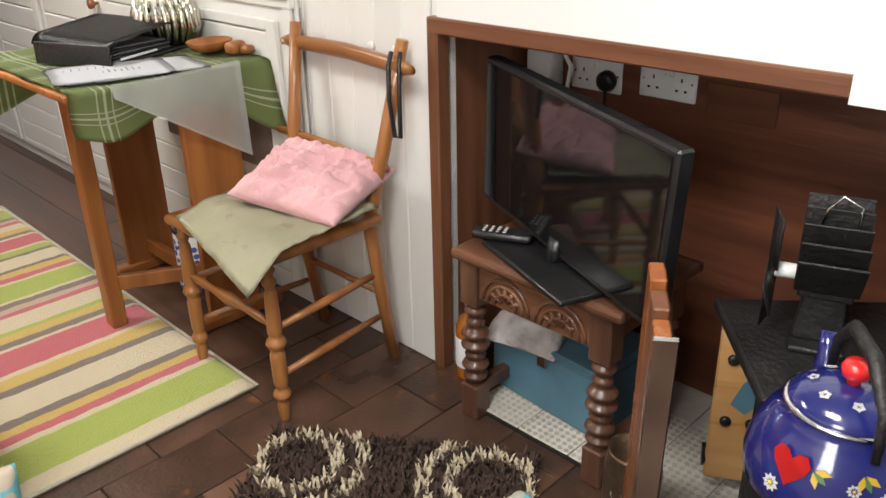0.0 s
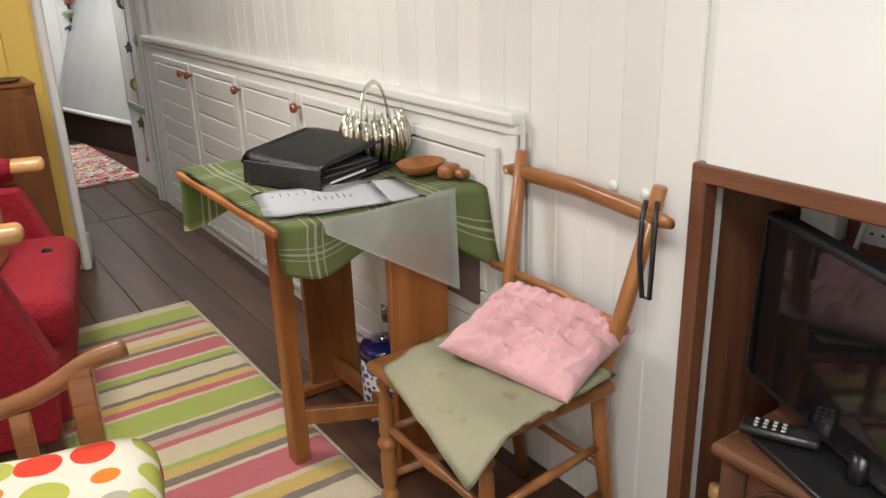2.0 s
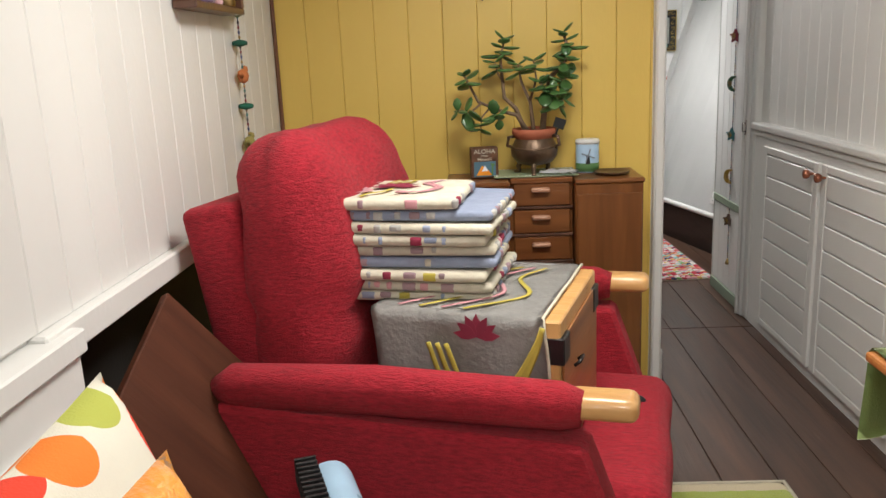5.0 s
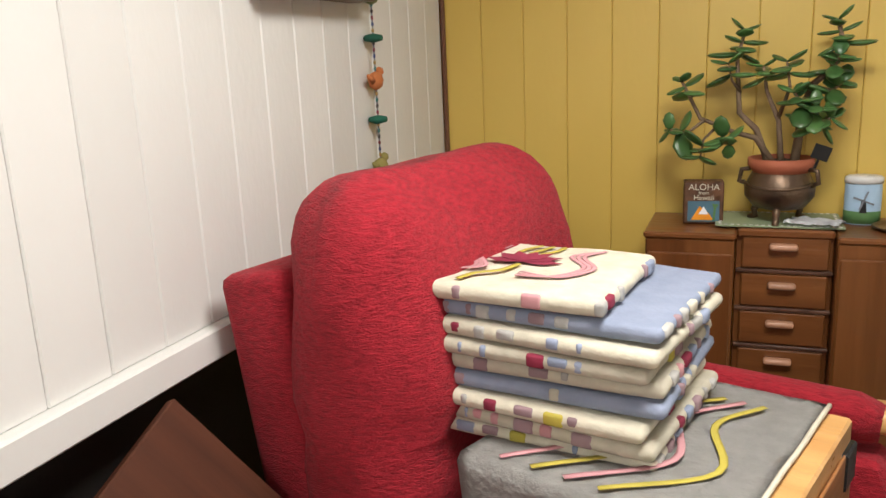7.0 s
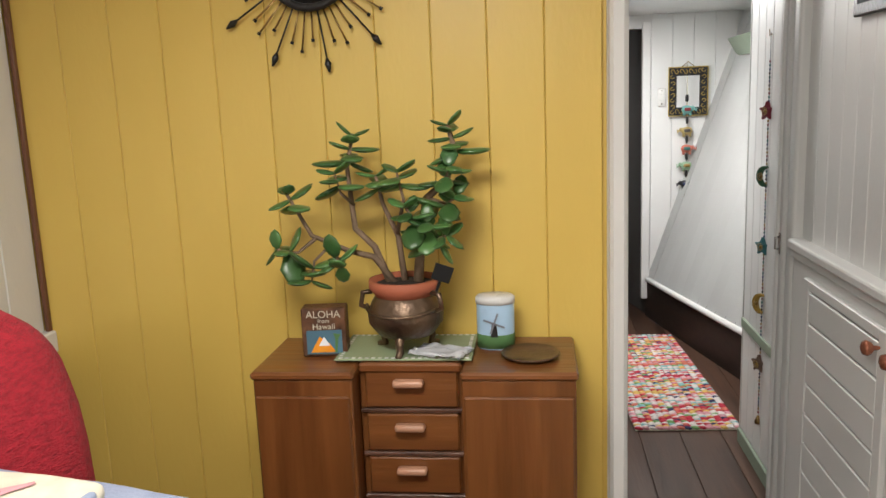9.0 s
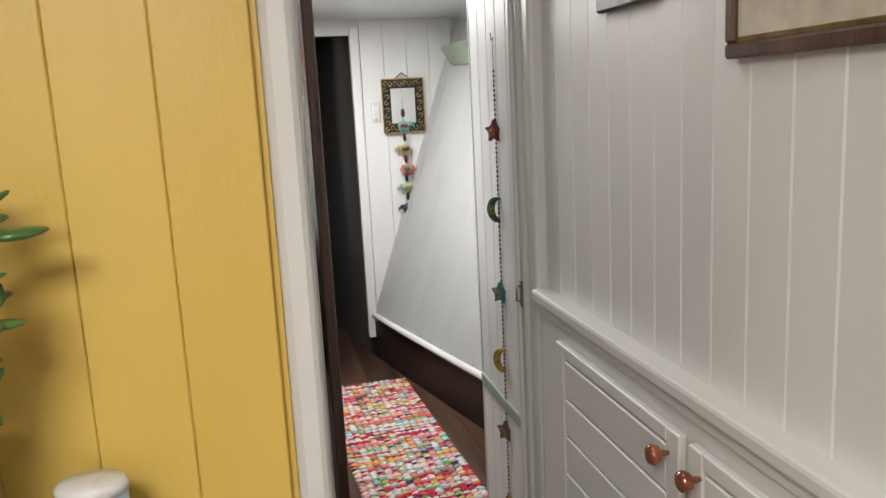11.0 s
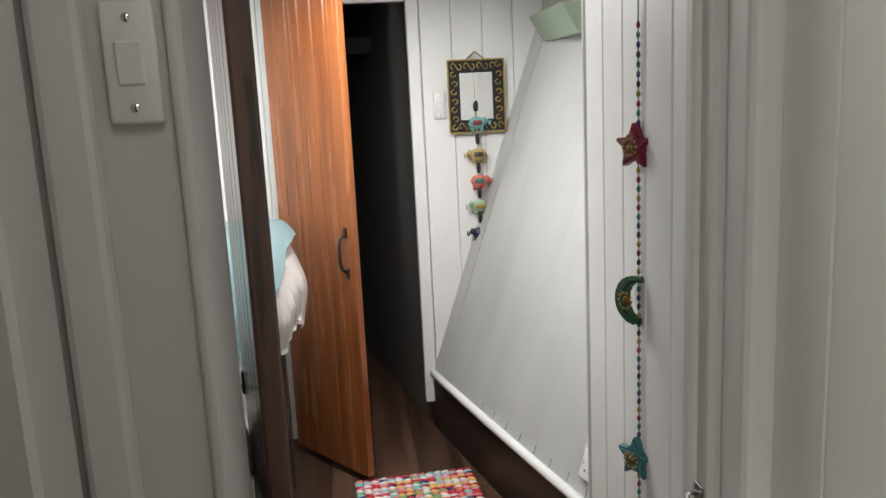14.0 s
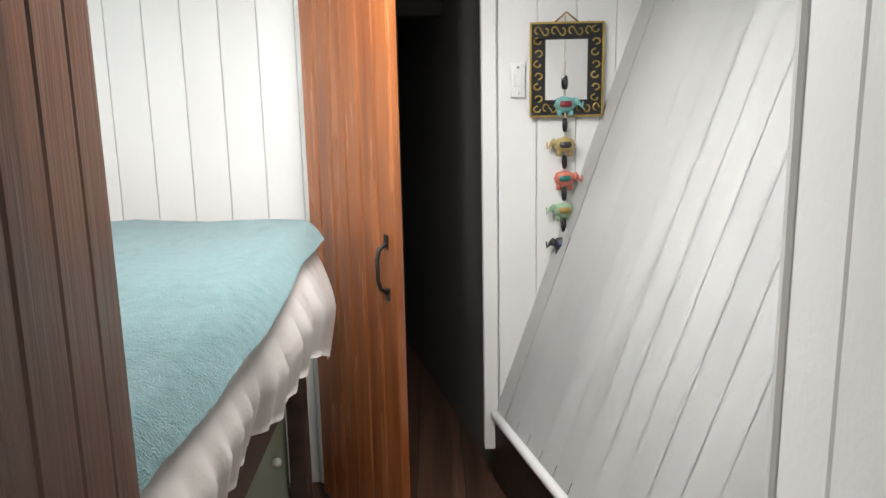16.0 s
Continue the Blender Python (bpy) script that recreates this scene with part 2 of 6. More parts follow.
STRIPES = mat("striped_wool", CR, 0.97, bump=0.7, fine=220, scale=60, vary=0, sheen=0.2)
sub_ramp(STRIPES, (1, -0.945, [(w * band_k, c) for w, c in BANDS]))


def chequered(name, ground, lines, period, pairs):
    """A cloth with thin pale lines both ways."""
    m = mat(name, ground, 0.85, tuple(c * 0.85 for c in ground), 9, bump=0.25, fine=300, vary=0)
    nt = m.node_tree
    n, link = nt.nodes, nt.links.new
    b, hsv = n["Principled BSDF"], n[m["colour_node"]]
    tc, sp = n.new("ShaderNodeTexCoord"), n.new("ShaderNodeSeparateXYZ")
    link(tc.outputs["UV"], sp.inputs[0])
    total = None
    for ax in (0, 1):
        for off, half in pairs:
            a, fr, sb, ab, lt = (n.new("ShaderNodeMath") for _ in range(5))
            a.operation, fr.operation, sb.operation, ab.operation, lt.operation = "DIVIDE", "FRACT", "SUBTRACT", "ABSOLUTE", "LESS_THAN"
            link(sp.outputs[ax], a.inputs[0])
            a.inputs[1].default_value = period
            link(a.outputs[0], fr.inputs[0]), link(fr.outputs[0], sb.inputs[0])
            sb.inputs[1].default_value = off
            link(sb.outputs[0], ab.inputs[0]), link(ab.outputs[0], lt.inputs[0])
            lt.inputs[1].default_value = half
            if total is None:
                total = lt.outputs[0]
            else:
                mxm = n.new("ShaderNodeMath")
                mxm.operation = "MAXIMUM"
                link(total, mxm.inputs[0]), link(lt.outputs[0], mxm.inputs[1])
                total = mxm.outputs[0]
    mx, soft = n.new("ShaderNodeMix"), n.new("ShaderNodeMath")
    soft.operation = "MULTIPLY"
    soft.inputs[1].default_value = 0.7
    link(total, soft.inputs[0]), link(soft.outputs[0], mx.inputs[0])
    mx.data_type = "RGBA"
    link(hsv.outputs[0], mx.inputs[6])
    mx.inputs[7].default_value = (*lines, 1)
    link(mx.outputs[2], b.inputs["Base Color"])
    return m


CLOTH = chequered("green_checked_cloth", (0.24, 0.3, 0.115), (0.68, 0.71, 0.55), 0.16, ((0.5, 0.022), (0.62, 0.012), (0.38, 0.012)))
RAGRUG = mat("rag_rug", (0.7, 0.6, 0.55), 0.95, bump=0.5, fine=200, vary=0)


def dotted(name, ground, colours, scale, at):
    """Cloth with round spots in several colours, from Voronoi cells."""
    m = mat(name, ground, 0.85, tuple(c * 0.93 for c in ground), 9, bump=0.2, fine=300, vary=0)
    nt = m.node_tree
    n, link = nt.nodes, nt.links.new
    b, hsv = n["Principled BSDF"], n[m["colour_node"]]
    tc, vo, lt, rp, sp, mx = (n.new("ShaderNode" + k) for k in ("TexCoord", "TexVoronoi", "Math", "ValToRGB", "SeparateColor", "Mix"))
    vo.inputs["Scale"].default_value, vo.inputs["Randomness"].default_value = scale, 0.55
    link(tc.outputs["Object"], vo.inputs["Vector"])
    lt.operation = "LESS_THAN"
    lt.inputs[1].default_value = at
    link(vo.outputs["Distance"], lt.inputs[0])
    link(vo.outputs["Color"], sp.inputs[0]), link(sp.outputs[0], rp.inputs[0])
    rp.color_ramp.interpolation = "CONSTANT"
    while len(rp.color_ramp.elements) < len(colours):
        rp.color_ramp.elements.new(0.5)
    for i, c in enumerate(colours):
        rp.color_ramp.elements[i].position, rp.color_ramp.elements[i].color = i / len(colours), (*c, 1)
    mx.data_type = "RGBA"
    link(lt.outputs[0], mx.inputs[0]), link(hsv.outputs[0], mx.inputs[6]), link(rp.outputs[0], mx.inputs[7])
    link(mx.outputs[2], b.inputs["Base Color"])
    return m


DOTS = dotted("spotted_cotton", (0.74, 0.71, 0.6), [(0.72, 0.05, 0.02), (0.42, 0.45, 0.08), (0.8, 0.2, 0.02), (0.4, 0.38, 0.3)], 10.5, 0.46)
TEAL = dotted("teal_spotted_cotton", (0.16, 0.45, 0.52), [(0.4, 0.4, 0.34), (0.5, 0.42, 0.33)], 16, 0.38)
FLORAL = dotted("blue_flower_print", (0.8, 0.8, 0.78), [(0.04, 0.06, 0.25), (0.08, 0.1, 0.35)], 42, 0.42)

# ---- mesh helpers ----
def shift(bm, m):
    bmesh.ops.transform(bm, matrix=m, verts=bm.verts)
    return bm


def bx(x0, x1, y0, y1, z0, z1, bev=0.003, seg=1):
    bm = bmesh.new()
    bmesh.ops.create_cube(bm, size=1.0, matrix=Matrix.LocRotScale(((x0 + x1) / 2, (y0 + y1) / 2, (z0 + z1) / 2), None, (abs(x1 - x0), abs(y1 - y0), abs(z1 - z0))))
    if bev:
        bmesh.ops.bevel(bm, geom=bm.edges[:], offset=min(bev, 0.45 * min(abs(x1 - x0), abs(y1 - y0), abs(z1 - z0))), segments=seg, affect="EDGES", profile=0.5)
    return bm


def poly(points, depth, bev=0.0):
    """A prism: points in x, z, pushed from y = 0 to y = depth."""
    bm = bmesh.new()
    f = bm.faces.new([bm.verts.new((x, 0, z)) for x, z in points])
    ex = bmesh.ops.extrude_face_region(bm, geom=[f])
    bmesh.ops.translate(bm, vec=(0, depth, 0), verts=[v for v in ex["geom"] if isinstance(v, bmesh.types.BMVert)])
    bmesh.ops.recalc_face_normals(bm, faces=bm.faces[:])
    if bev:
        bmesh.ops.bevel(bm, geom=bm.edges[:], offset=bev, segments=1, affect="EDGES")
    return bm


def lathe(profile, n=24, sx=1.0, sy=1.0):
    bm = bmesh.new()
    rings = []
    for r, z in profile:
        rings.append([bm.verts.new((r * sx * math.cos(2 * math.pi * i / n), r * sy * math.sin(2 * math.pi * i / n), z)) for i in range(n)])
    for a, b in zip(rings, rings[1:]):
        for i in range(n):
            bm.faces.new((a[i], a[(i + 1) % n], b[(i + 1) % n], b[i]))
    bm.faces.new(rings[0][::-1])
    bm.faces.new(rings[-1])
    for f in bm.faces:
        f.smooth = True
    return bm


def tube(points, radius, n=8, flat=1.0):
    """A rod along points; radius one number or one a point."""
    bm = bmesh.new()
    pts = [Vector(p) for p in points]
    rad = [radius] * len(pts) if isinstance(radius, (int, float)) else list(radius)
    rings, up = [], None
    for i, p in enumerate(pts):
        d = (pts[min(i + 1, len(pts) - 1)] - pts[max(i - 1, 0)]).normalized()
        if up is None:
            up = d.orthogonal().normalized()
        up = (up - d * up.dot(d)).normalized()
        side = d.cross(up)
        rings.append([bm.verts.new(p + rad[i] * (math.cos(2 * math.pi * k / n) * up * flat + math.sin(2 * math.pi * k / n) * side)) for k in range(n)])
    for a, b in zip(rings, rings[1:]):
        for k in range(n):
            bm.faces.new((a[k], a[(k + 1) % n], b[(k + 1) % n], b[k]))
    bm.faces.new(rings[0][::-1])
    bm.faces.new(rings[-1])
    bmesh.ops.recalc_face_normals(bm, faces=bm.faces[:])
    for f in bm.faces:
        f.smooth = True
    return bm


def grid(fn, nu, nv, uv=None):
    """A sheet from fn(u, v), u and v from 0 to 1."""
    bm = bmesh.new()
    vs = [[bm.verts.new(fn(i / nu, j / nv)) for j in range(nv + 1)] for i in range(nu + 1)]
    lay = bm.loops.layers.uv.new("uv")
    for i in range(nu):
        for j in range(nv):
            f = bm.faces.new((vs[i][j], vs[i + 1][j], vs[i + 1][j + 1], vs[i][j + 1]))
            f.smooth = True
            if uv:
                for lo, (a, b) in zip(f.loops, ((i, j), (i + 1, j), (i + 1, j + 1), (i, j + 1))):
                    lo[lay].uv = uv(a / nu, b / nv)
    return bm


def puff(w, d, h, edge=2.6, n=26, lump=0.0, seed=0.0, crease=0.0, flat=0.5):
    """A stuffed cushion: thin at its rim, thick in the middle, corners a little pulled out."""
    bm = bmesh.new()
    top, bot = {}, {}
    for i in range(n + 1):
        for j in range(n + 1):
            u, v = 2 * i / n - 1, 2 * j / n - 1
            k = max(0.0, (1 - abs(u) ** edge) * (1 - abs(v) ** edge)) ** flat
            pinch = 1 - 0.06 * (1 - abs(u)) * (abs(v) ** 6) - 0.0
            pinch2 = 1 - 0.06 * (1 - abs(v)) * (abs(u) ** 6)
            x, y = u * w / 2 * pinch2, v * d / 2 * pinch
            e = lump * noise.noise((x * 9 + seed, y * 9, seed)) + crease * (abs(noise.noise((x * 34 + y * 14 + seed, y * 9, 3.0))) + 0.5 * abs(noise.noise((x * 20, y * 60 + x * 25, 5.0))))
            top[i, j] = bm.verts.new((x, y, k * h / 2 + e * k))
            bot[i, j] = top[i, j] if i in (0, n) or j in (0, n) else bm.verts.new((x, y, -k * h / 2))
    for i in range(n):
        for j in range(n):
            bm.faces.new((top[i, j], top[i + 1, j], top[i + 1, j + 1], top[i, j + 1]))
            q = (bot[i, j + 1], bot[i + 1, j + 1], bot[i + 1, j], bot[i, j])
            if len(set(q)) == 4:
                try:
                    bm.faces.new(q)
                except ValueError:
                    pass
    for f in bm.faces:
        f.smooth = True
    return bm


def soft_box(x0, x1, y0, y1, z0, z1, r, seg=4, lump=0.0, cuts=6):
    bm = bx(x0, x1, y0, y1, z0, z1, 0)
    bmesh.ops.bevel(bm, geom=bm.edges[:], offset=r, segments=seg, affect="EDGES", profile=0.5)
    if lump:
        bmesh.ops.subdivide_edges(bm, edges=[e for e in bm.edges if e.calc_length() > 0.08], cuts=cuts, use_grid_fill=True)
        bmesh.ops.triangulate(bm, faces=[f for f in bm.faces if len(f.verts) > 4])
        bm.normal_update()
        for v in bm.verts:
            v.co += v.normal * lump * noise.noise(v.co * 7)
    for f in bm.faces:
        f.smooth = True
    return bm


def join(*bms):
    out = bms[0]
    for b in bms[1:]:
        me = bpy.data.meshes.new("tmp")
        b.to_mesh(me)
        b.free()
        out.from_mesh(me)
        bpy.data.meshes.remove(me)
    return out


def mesh_of(name, bm, material, smooth=None):
    me = bpy.data.meshes.new(name)
    if smooth is not None:
        for f in bm.faces:
            f.smooth = smooth
    bm.to_mesh(me)
    bm.free()
    for m in material if isinstance(material, (list, tuple)) else (material,):
        me.materials.append(m)
    return me


def part(name, bm, material, parent, label="", m=None):
    ob = new(name, mesh_of(name, bm, material))
    ob.parent = parent
    if m is not None:
        ob.matrix_basis = m
    if label:
        tagged(ob, label)
    return ob


def thing(name, m, label, category, group="", kind=""):
    ob = new(name)
    ob.empty_display_size = 0.05
    ob.matrix_basis = m
    return tagged(ob, label, category, group, kind)


def solid(name, bm, material, label, category="", kind="", m=None, group=""):
    ob = new(name, mesh_of(name, bm, material))
    if m is not None:
        ob.matrix_basis = m
    return tagged(ob, label, category, group, kind)


def setting(name, bm, material, label):
    return solid(name, bm, material, label, kind="structure", category=name.split("_")[0])


def pieces(name, me, parent, places):
    for m in places:
        ob = new(name, me)
        ob.parent = parent
        ob.matrix_basis = m if isinstance(m, Matrix) else Matrix.Translation(m)


def thick(bm, t):
    bmesh.ops.solidify(bm, geom=bm.faces[:], thickness=t)
    for f in bm.faces:
        f.smooth = True
    return bm


def lift(bm, m):
    return shift(bm, m)

# ---- structure ----
CEIL, RX, LX, PY, BY = 2.06, 1.31, -0.72, 4.19, 5.03
floor = setting("floor", bx(-1.9, 2.2, -2.2, 9.6, -0.08, -0.006, 0), GAP, "dark stained timber floor of boards and blocks")
ceiling = setting("ceiling", bx(-1.9, 1.8, -2.2, 5.05, CEIL, CEIL + 0.05, 0), WHITE2, "white painted boarded ceiling")
setting("ceiling_bedroom", bx(-1.2, 2.3, 5.05, 7.75, 1.9, 1.95, 0), WHITE2, "low white painted ceiling over the bunk")
wall_right = setting("wall_right", bx(RX + 0.012, RX + 0.06, 1.32, BY, 0, CEIL, 0), WHITE, "white tongue and groove boarded wall")
wall_head = setting("wall_head", join(bx(RX, RX + 0.06, 0.41, 1.32, 0.925, CEIL, 0), bx(RX - 0.02, RX + 0.06, -2.2, 0.41, 0.89, CEIL, 0)), WHITE2, "smooth white wall above a wood lined recess")
setting("recess", join(bx(1.66, 1.7, -2.2, 1.36, 0, 0.96, 0), bx(RX + 0.06, 1.66, -2.2, 1.32, 0.925, 0.96, 0)), MAHOG, "mahogany lined recess in the wall")
setting("recess_side", bx(RX + 0.03, 1.66, 1.32, 1.35, 0, 0.925, 0), TRIMV, "dark wooden side of the recess")
setting("recess_trim_top", bx(RX - 0.012, RX + 0.05, 0.41, 1.345, 0.895, 0.932, 0.004), TRIMW, "brown wooden trim along the top of the recess")
setting("recess_trim_side", bx(RX - 0.012, RX + 0.03, 1.31, 1.345, 0, 0.9, 0.004), TRIMV, "brown wooden trim up the side of the recess")
wall_left = setting("wall_left", bx(LX - 0.06, LX - 0.012, -2.2, PY, 0.9, CEIL, 0), WHITE, "white tongue and groove boarded wall")
# The shade under the side deck is put into the colour of these boards.
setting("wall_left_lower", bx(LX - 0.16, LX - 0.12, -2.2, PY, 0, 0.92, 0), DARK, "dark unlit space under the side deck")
setting("ledge_left", bx(LX - 0.13, LX + 0.022, 2.42, PY, 0.86, 0.915, 0.004), WHITE, "white painted ledge under the boards")
setting("panel_left", join(bx(LX - 0.1, LX + 0.03, -2.2, 2.5, 0, 0.86, 0.004), bx(LX - 0.1, LX + 0.045, -2.2, 2.5, 0.862, 0.905, 0.004), bx(LX + 0.03, LX + 0.04, 1.2, 2.43, 0.1, 0.78, 0.003)), WHITE, "white painted panelled bench back")
setting("wall_behind", bx(-1.9, 1.8, -2.25, -2.2, 0, CEIL, 0), WHITE2, "plain white end wall")
setting("wall_far_left", bx(LX - 0.17, LX - 0.06, -2.2, 5.0, 0.915, CEIL, 0), WHITE2, "plain white outer wall")
partition = setting("wall_yellow", bx(LX - 0.1, 0.632, PY + 0.012, PY + 0.05, 0, CEIL, 0), YELLOW, "yellow painted boarded partition")
setting("corner_bead", bx(LX, LX + 0.012, PY - 0.014, PY, 0.9, CEIL, 0.002), TRIMV, "thin brown corner bead")
setting("post_white", join(bx(0.636, 0.674, PY - 0.022, PY + 0.05, 0, CEIL, 0.008), bx(0.63, 0.68, PY + 0.012, PY + 0.045, 0, CEIL, 0.008)), WHITE, "white painted end post of the partition")
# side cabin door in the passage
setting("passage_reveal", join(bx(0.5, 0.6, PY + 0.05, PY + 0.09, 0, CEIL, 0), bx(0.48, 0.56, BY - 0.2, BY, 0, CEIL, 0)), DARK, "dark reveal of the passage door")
side_door = thing("door_1", pose(0.57, PY + 0.14, 0), "closed dark varnished wooden door beside the passage", "door", kind="structure")
for i in range(5):
    part("plank", bx(-0.03, 0.0, i * 0.096, i * 0.096 + 0.094, 0.02, 1.95, 0.003), DOOR_S, side_door)
# bulkhead with doorway
bulk = setting("wall_bulkhead", join(bx(0.55, 0.728, BY, BY + 0.145, 0, CEIL, 0.003), bx(0.728, 1.27, BY, BY + 0.145, 1.9, CEIL, 0)), GREYW, "grey white painted bulkhead with a doorway")
for x, w, d in ((0.575, 0.03, 0.035), (0.622, 0.05, 0.022), (0.721, 0.012, 0.01)):
    setting("trim_bulkhead", bx(x - w / 2, x + w / 2, BY - d, BY - 0.001, 0, CEIL, min(0.012, d * 0.4), 2), GREYW, "white painted moulding on the bulkhead")
setting("trim_bulkhead", bx(0.56, 0.6, BY - 0.13, BY - 0.036, 0, CEIL, 0.006), GREYW, "white painted return of the bulkhead")
jamb = setting("jamb_right", join(bx(1.268, 1.34, 5.085, 5.165, 0, CEIL, 0.006), bx(1.258, 1.3, 5.118, 5.134, 0, CEIL, 0.004), bx(1.277, 1.34, 5.022, 5.083, 0, CEIL, 0.012, 3)), GREYW, "white painted door jamb")
side = setting("wall_passage", bx(1.305, 1.34, 5.165, 5.66, 0, 1.9, 0), WHITE2, "white boarded side of a wardrobe")
for i in range(5):
    part("board", bx(1.294, 1.305, 5.168 + i * 0.0955, 5.168 + i * 0.0955 + 0.093, 0.06, 1.9, 0.0025), WHITE2, side)
setting("trim_wardrobe", join(bx(1.302, 1.345, 5.648, 5.69, 0, 1.9, 0.005), bx(1.296, 1.31, 5.66, 5.676, 0, 1.9, 0.004)), GREYW, "white corner trim of the wardrobe")
setting("rail_green", bx(1.286, 1.296, 5.168, 5.645, 0.49, 0.53, 0.003), GREEN, "sage green painted rail")
setting("skirting_passage", bx(1.282, 1.296, 5.168, 5.645, 0, 0.06, 0.003), GREEN, "sage green painted skirting")
setting("wardrobe_back", bx(1.34, 1.9, 5.03, 5.68, 0, 1.9, 0), WHITE2, "white side of the wardrobe towards the bedroom")
# bedroom
EY = 7.6
end = setting("wall_end", join(bx(1.17, 2.2, EY, EY + 0.05, 0.1, 1.9, 0), bx(-1.2, 0.56, EY, EY + 0.05, 0, 1.9, 0), bx(0.56, 1.17, EY, EY + 0.05, 1.82, 1.9, 0)), WHITE2, "white boarded end wall")
for i in range(4):
    x0 = 1.19 + i * 0.128
    part("board", bx(x0, x0 + 0.126, EY - 0.01, EY, 0.12 if i == 0 else 0.3 * i, 1.9, 0.002), WHITE2, end)
for i in range(14):
    x0 = -1.15 + i * 0.121
    part("board", bx(x0, x0 + 0.1185, EY - 0.01, EY, 0, 1.9, 0.002), WHITE2, end)
setting("trim_door_end", join(bx(1.135, 1.185, EY - 0.03, EY + 0.03, 0.12, 1.86, 0.004), bx(0.545, 0.585, EY - 0.02, EY + 0.03, 0, 1.86, 0.004)), WHITE2, "white painted door frame")
setting("wall_bed_left", bx(-1.25, -1.2, 5.0, 7.7, 0, 1.9, 0), WHITE2, "white wall behind the bunk")
setting("wall_bed_front", bx(-1.2, 0.55, BY + 0.002, BY + 0.04, 0, 1.9, 0), WHITE2, "plain white bulkhead behind the bunk")


def hull(s, h):
    """Point on the flared hull side: s metres aft of the end wall, h up."""
    x = 1.17 + 0.235 * s + 0.012 * s * s
    return (x + 0.345 * max(h - 0.25, 0), EY - s, h)


hw = setting("wall_hull", thick(grid(lambda u, v: Vector(hull(u * 2.0, 0.25 + v * 1.65)) + Vector((0.06, 0, 0)), 10, 4), 0.02), WHITE2, "white boarded sloping hull side")
hull_end = setting("wall_hull_aft", bx(1.6, 2.4, 5.58, 5.62, 0, 1.9, 0), WHITE2, "plain white wall behind the wardrobe")
for i in range(19):
    s0, s1 = i * 0.104, i * 0.104 + 0.1005
    bm = grid(lambda u, v: Vector(hull(s0 + (s1 - s0) * u, 0.25 + v * 1.65)), 1, 2)
    bm = thick(bm, 0.008)
    for f in bm.faces:
        f.smooth = False
    part("board", bm, WHITE2, hw)
setting("skirting_hull", thick(grid(lambda u, v: (1.165 + 0.235 * u * 2 + 0.012 * (u * 2) ** 2, EY - u * 2, v * 0.25), 10, 2), 0.03), SKIRT, "dark brown plank along the hull side")
for ob in (hw, bpy.data.objects["skirting_hull"]):
    for p in ob.data.polygons:
        p.use_smooth = False
setting("bead_hull", tube([Vector(hull(k * 0.2, 0.25)) + Vector((-0.004, 0, 0)) for k in range(11)], 0.017, 10), WHITE2, "rounded white bead along the hull side")
setting("beam_green", shift(poly([(1.62, 1.73), (1.68, 1.63), (2.2, 1.63), (2.2, 1.73)], 0.5), pose(0, 7.0, 0)), GREEN, "sage green painted deck beam")
setting("ceiling_slope", shift(bx(-0.35, 0.35, 0, 1.95, -0.01, 0.01, 0), pose(1.9, 5.65, 1.78, 0, 38, 0)), WHITE2, "white boarded sloping deck edge")
# cabin beyond, its lack of light put into the dark colours
# The grey of this wall stands for shade on it, not for its paint.
setting("wall_beyond_right", shift(bx(0, 1.6, 0, 0.03, 0, 1.9, 0), pose(1.2, EY + 0.05, 0, 0, 0, 103)), mat("grey_painted_shade", (0.13, 0.125, 0.12), 0.6), "unlit wall of the cabin beyond")
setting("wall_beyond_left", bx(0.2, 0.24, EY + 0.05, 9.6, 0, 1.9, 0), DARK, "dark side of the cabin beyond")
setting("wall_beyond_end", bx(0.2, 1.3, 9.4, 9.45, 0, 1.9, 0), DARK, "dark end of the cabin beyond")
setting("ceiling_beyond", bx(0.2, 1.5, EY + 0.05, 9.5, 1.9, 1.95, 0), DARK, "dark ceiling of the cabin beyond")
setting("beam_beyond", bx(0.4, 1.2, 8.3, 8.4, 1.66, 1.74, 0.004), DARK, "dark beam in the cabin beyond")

# dado and cupboard front of the right wall
setting("dado_rail", join(bx(1.262, RX + 0.012, 1.84, 5.02, 0.93, 0.962, 0.008, 2), bx(1.274, RX + 0.012, 1.84, 5.02, 0.905, 0.929, 0.003)), WHITE, "white moulded rail above the cupboards")
setting("cupboard_frame", join(bx(1.285, RX + 0.012, 1.86, 5.02, 0, 0.905, 0), bx(1.276, 1.29, 1.845, 1.88, 0.06, 0.94, 0.003), bx(1.29, 1.3, 1.83, 1.845, 0.4, 0.945, 0.003)), WHITE, "white painted face frame of the cupboards")
setting("plinth", bx(1.29, RX, 1.85, 5.02, 0, 0.045, 0.003), GREYW, "grey white plinth under the cupboards")


def knob(parent, y, z):
    bm = lathe([(0.004, 0), (0.006, 0.008), (0.006, 0.014), (0.015, 0.02), (0.019, 0.03), (0.016, 0.038), (0.006, 0.042)], 12)
    k = part("knob", shift(bm, pose(0, y, z, 0, -90, 0)), COPPERK, parent, "round copper coloured glass knob")
    return k


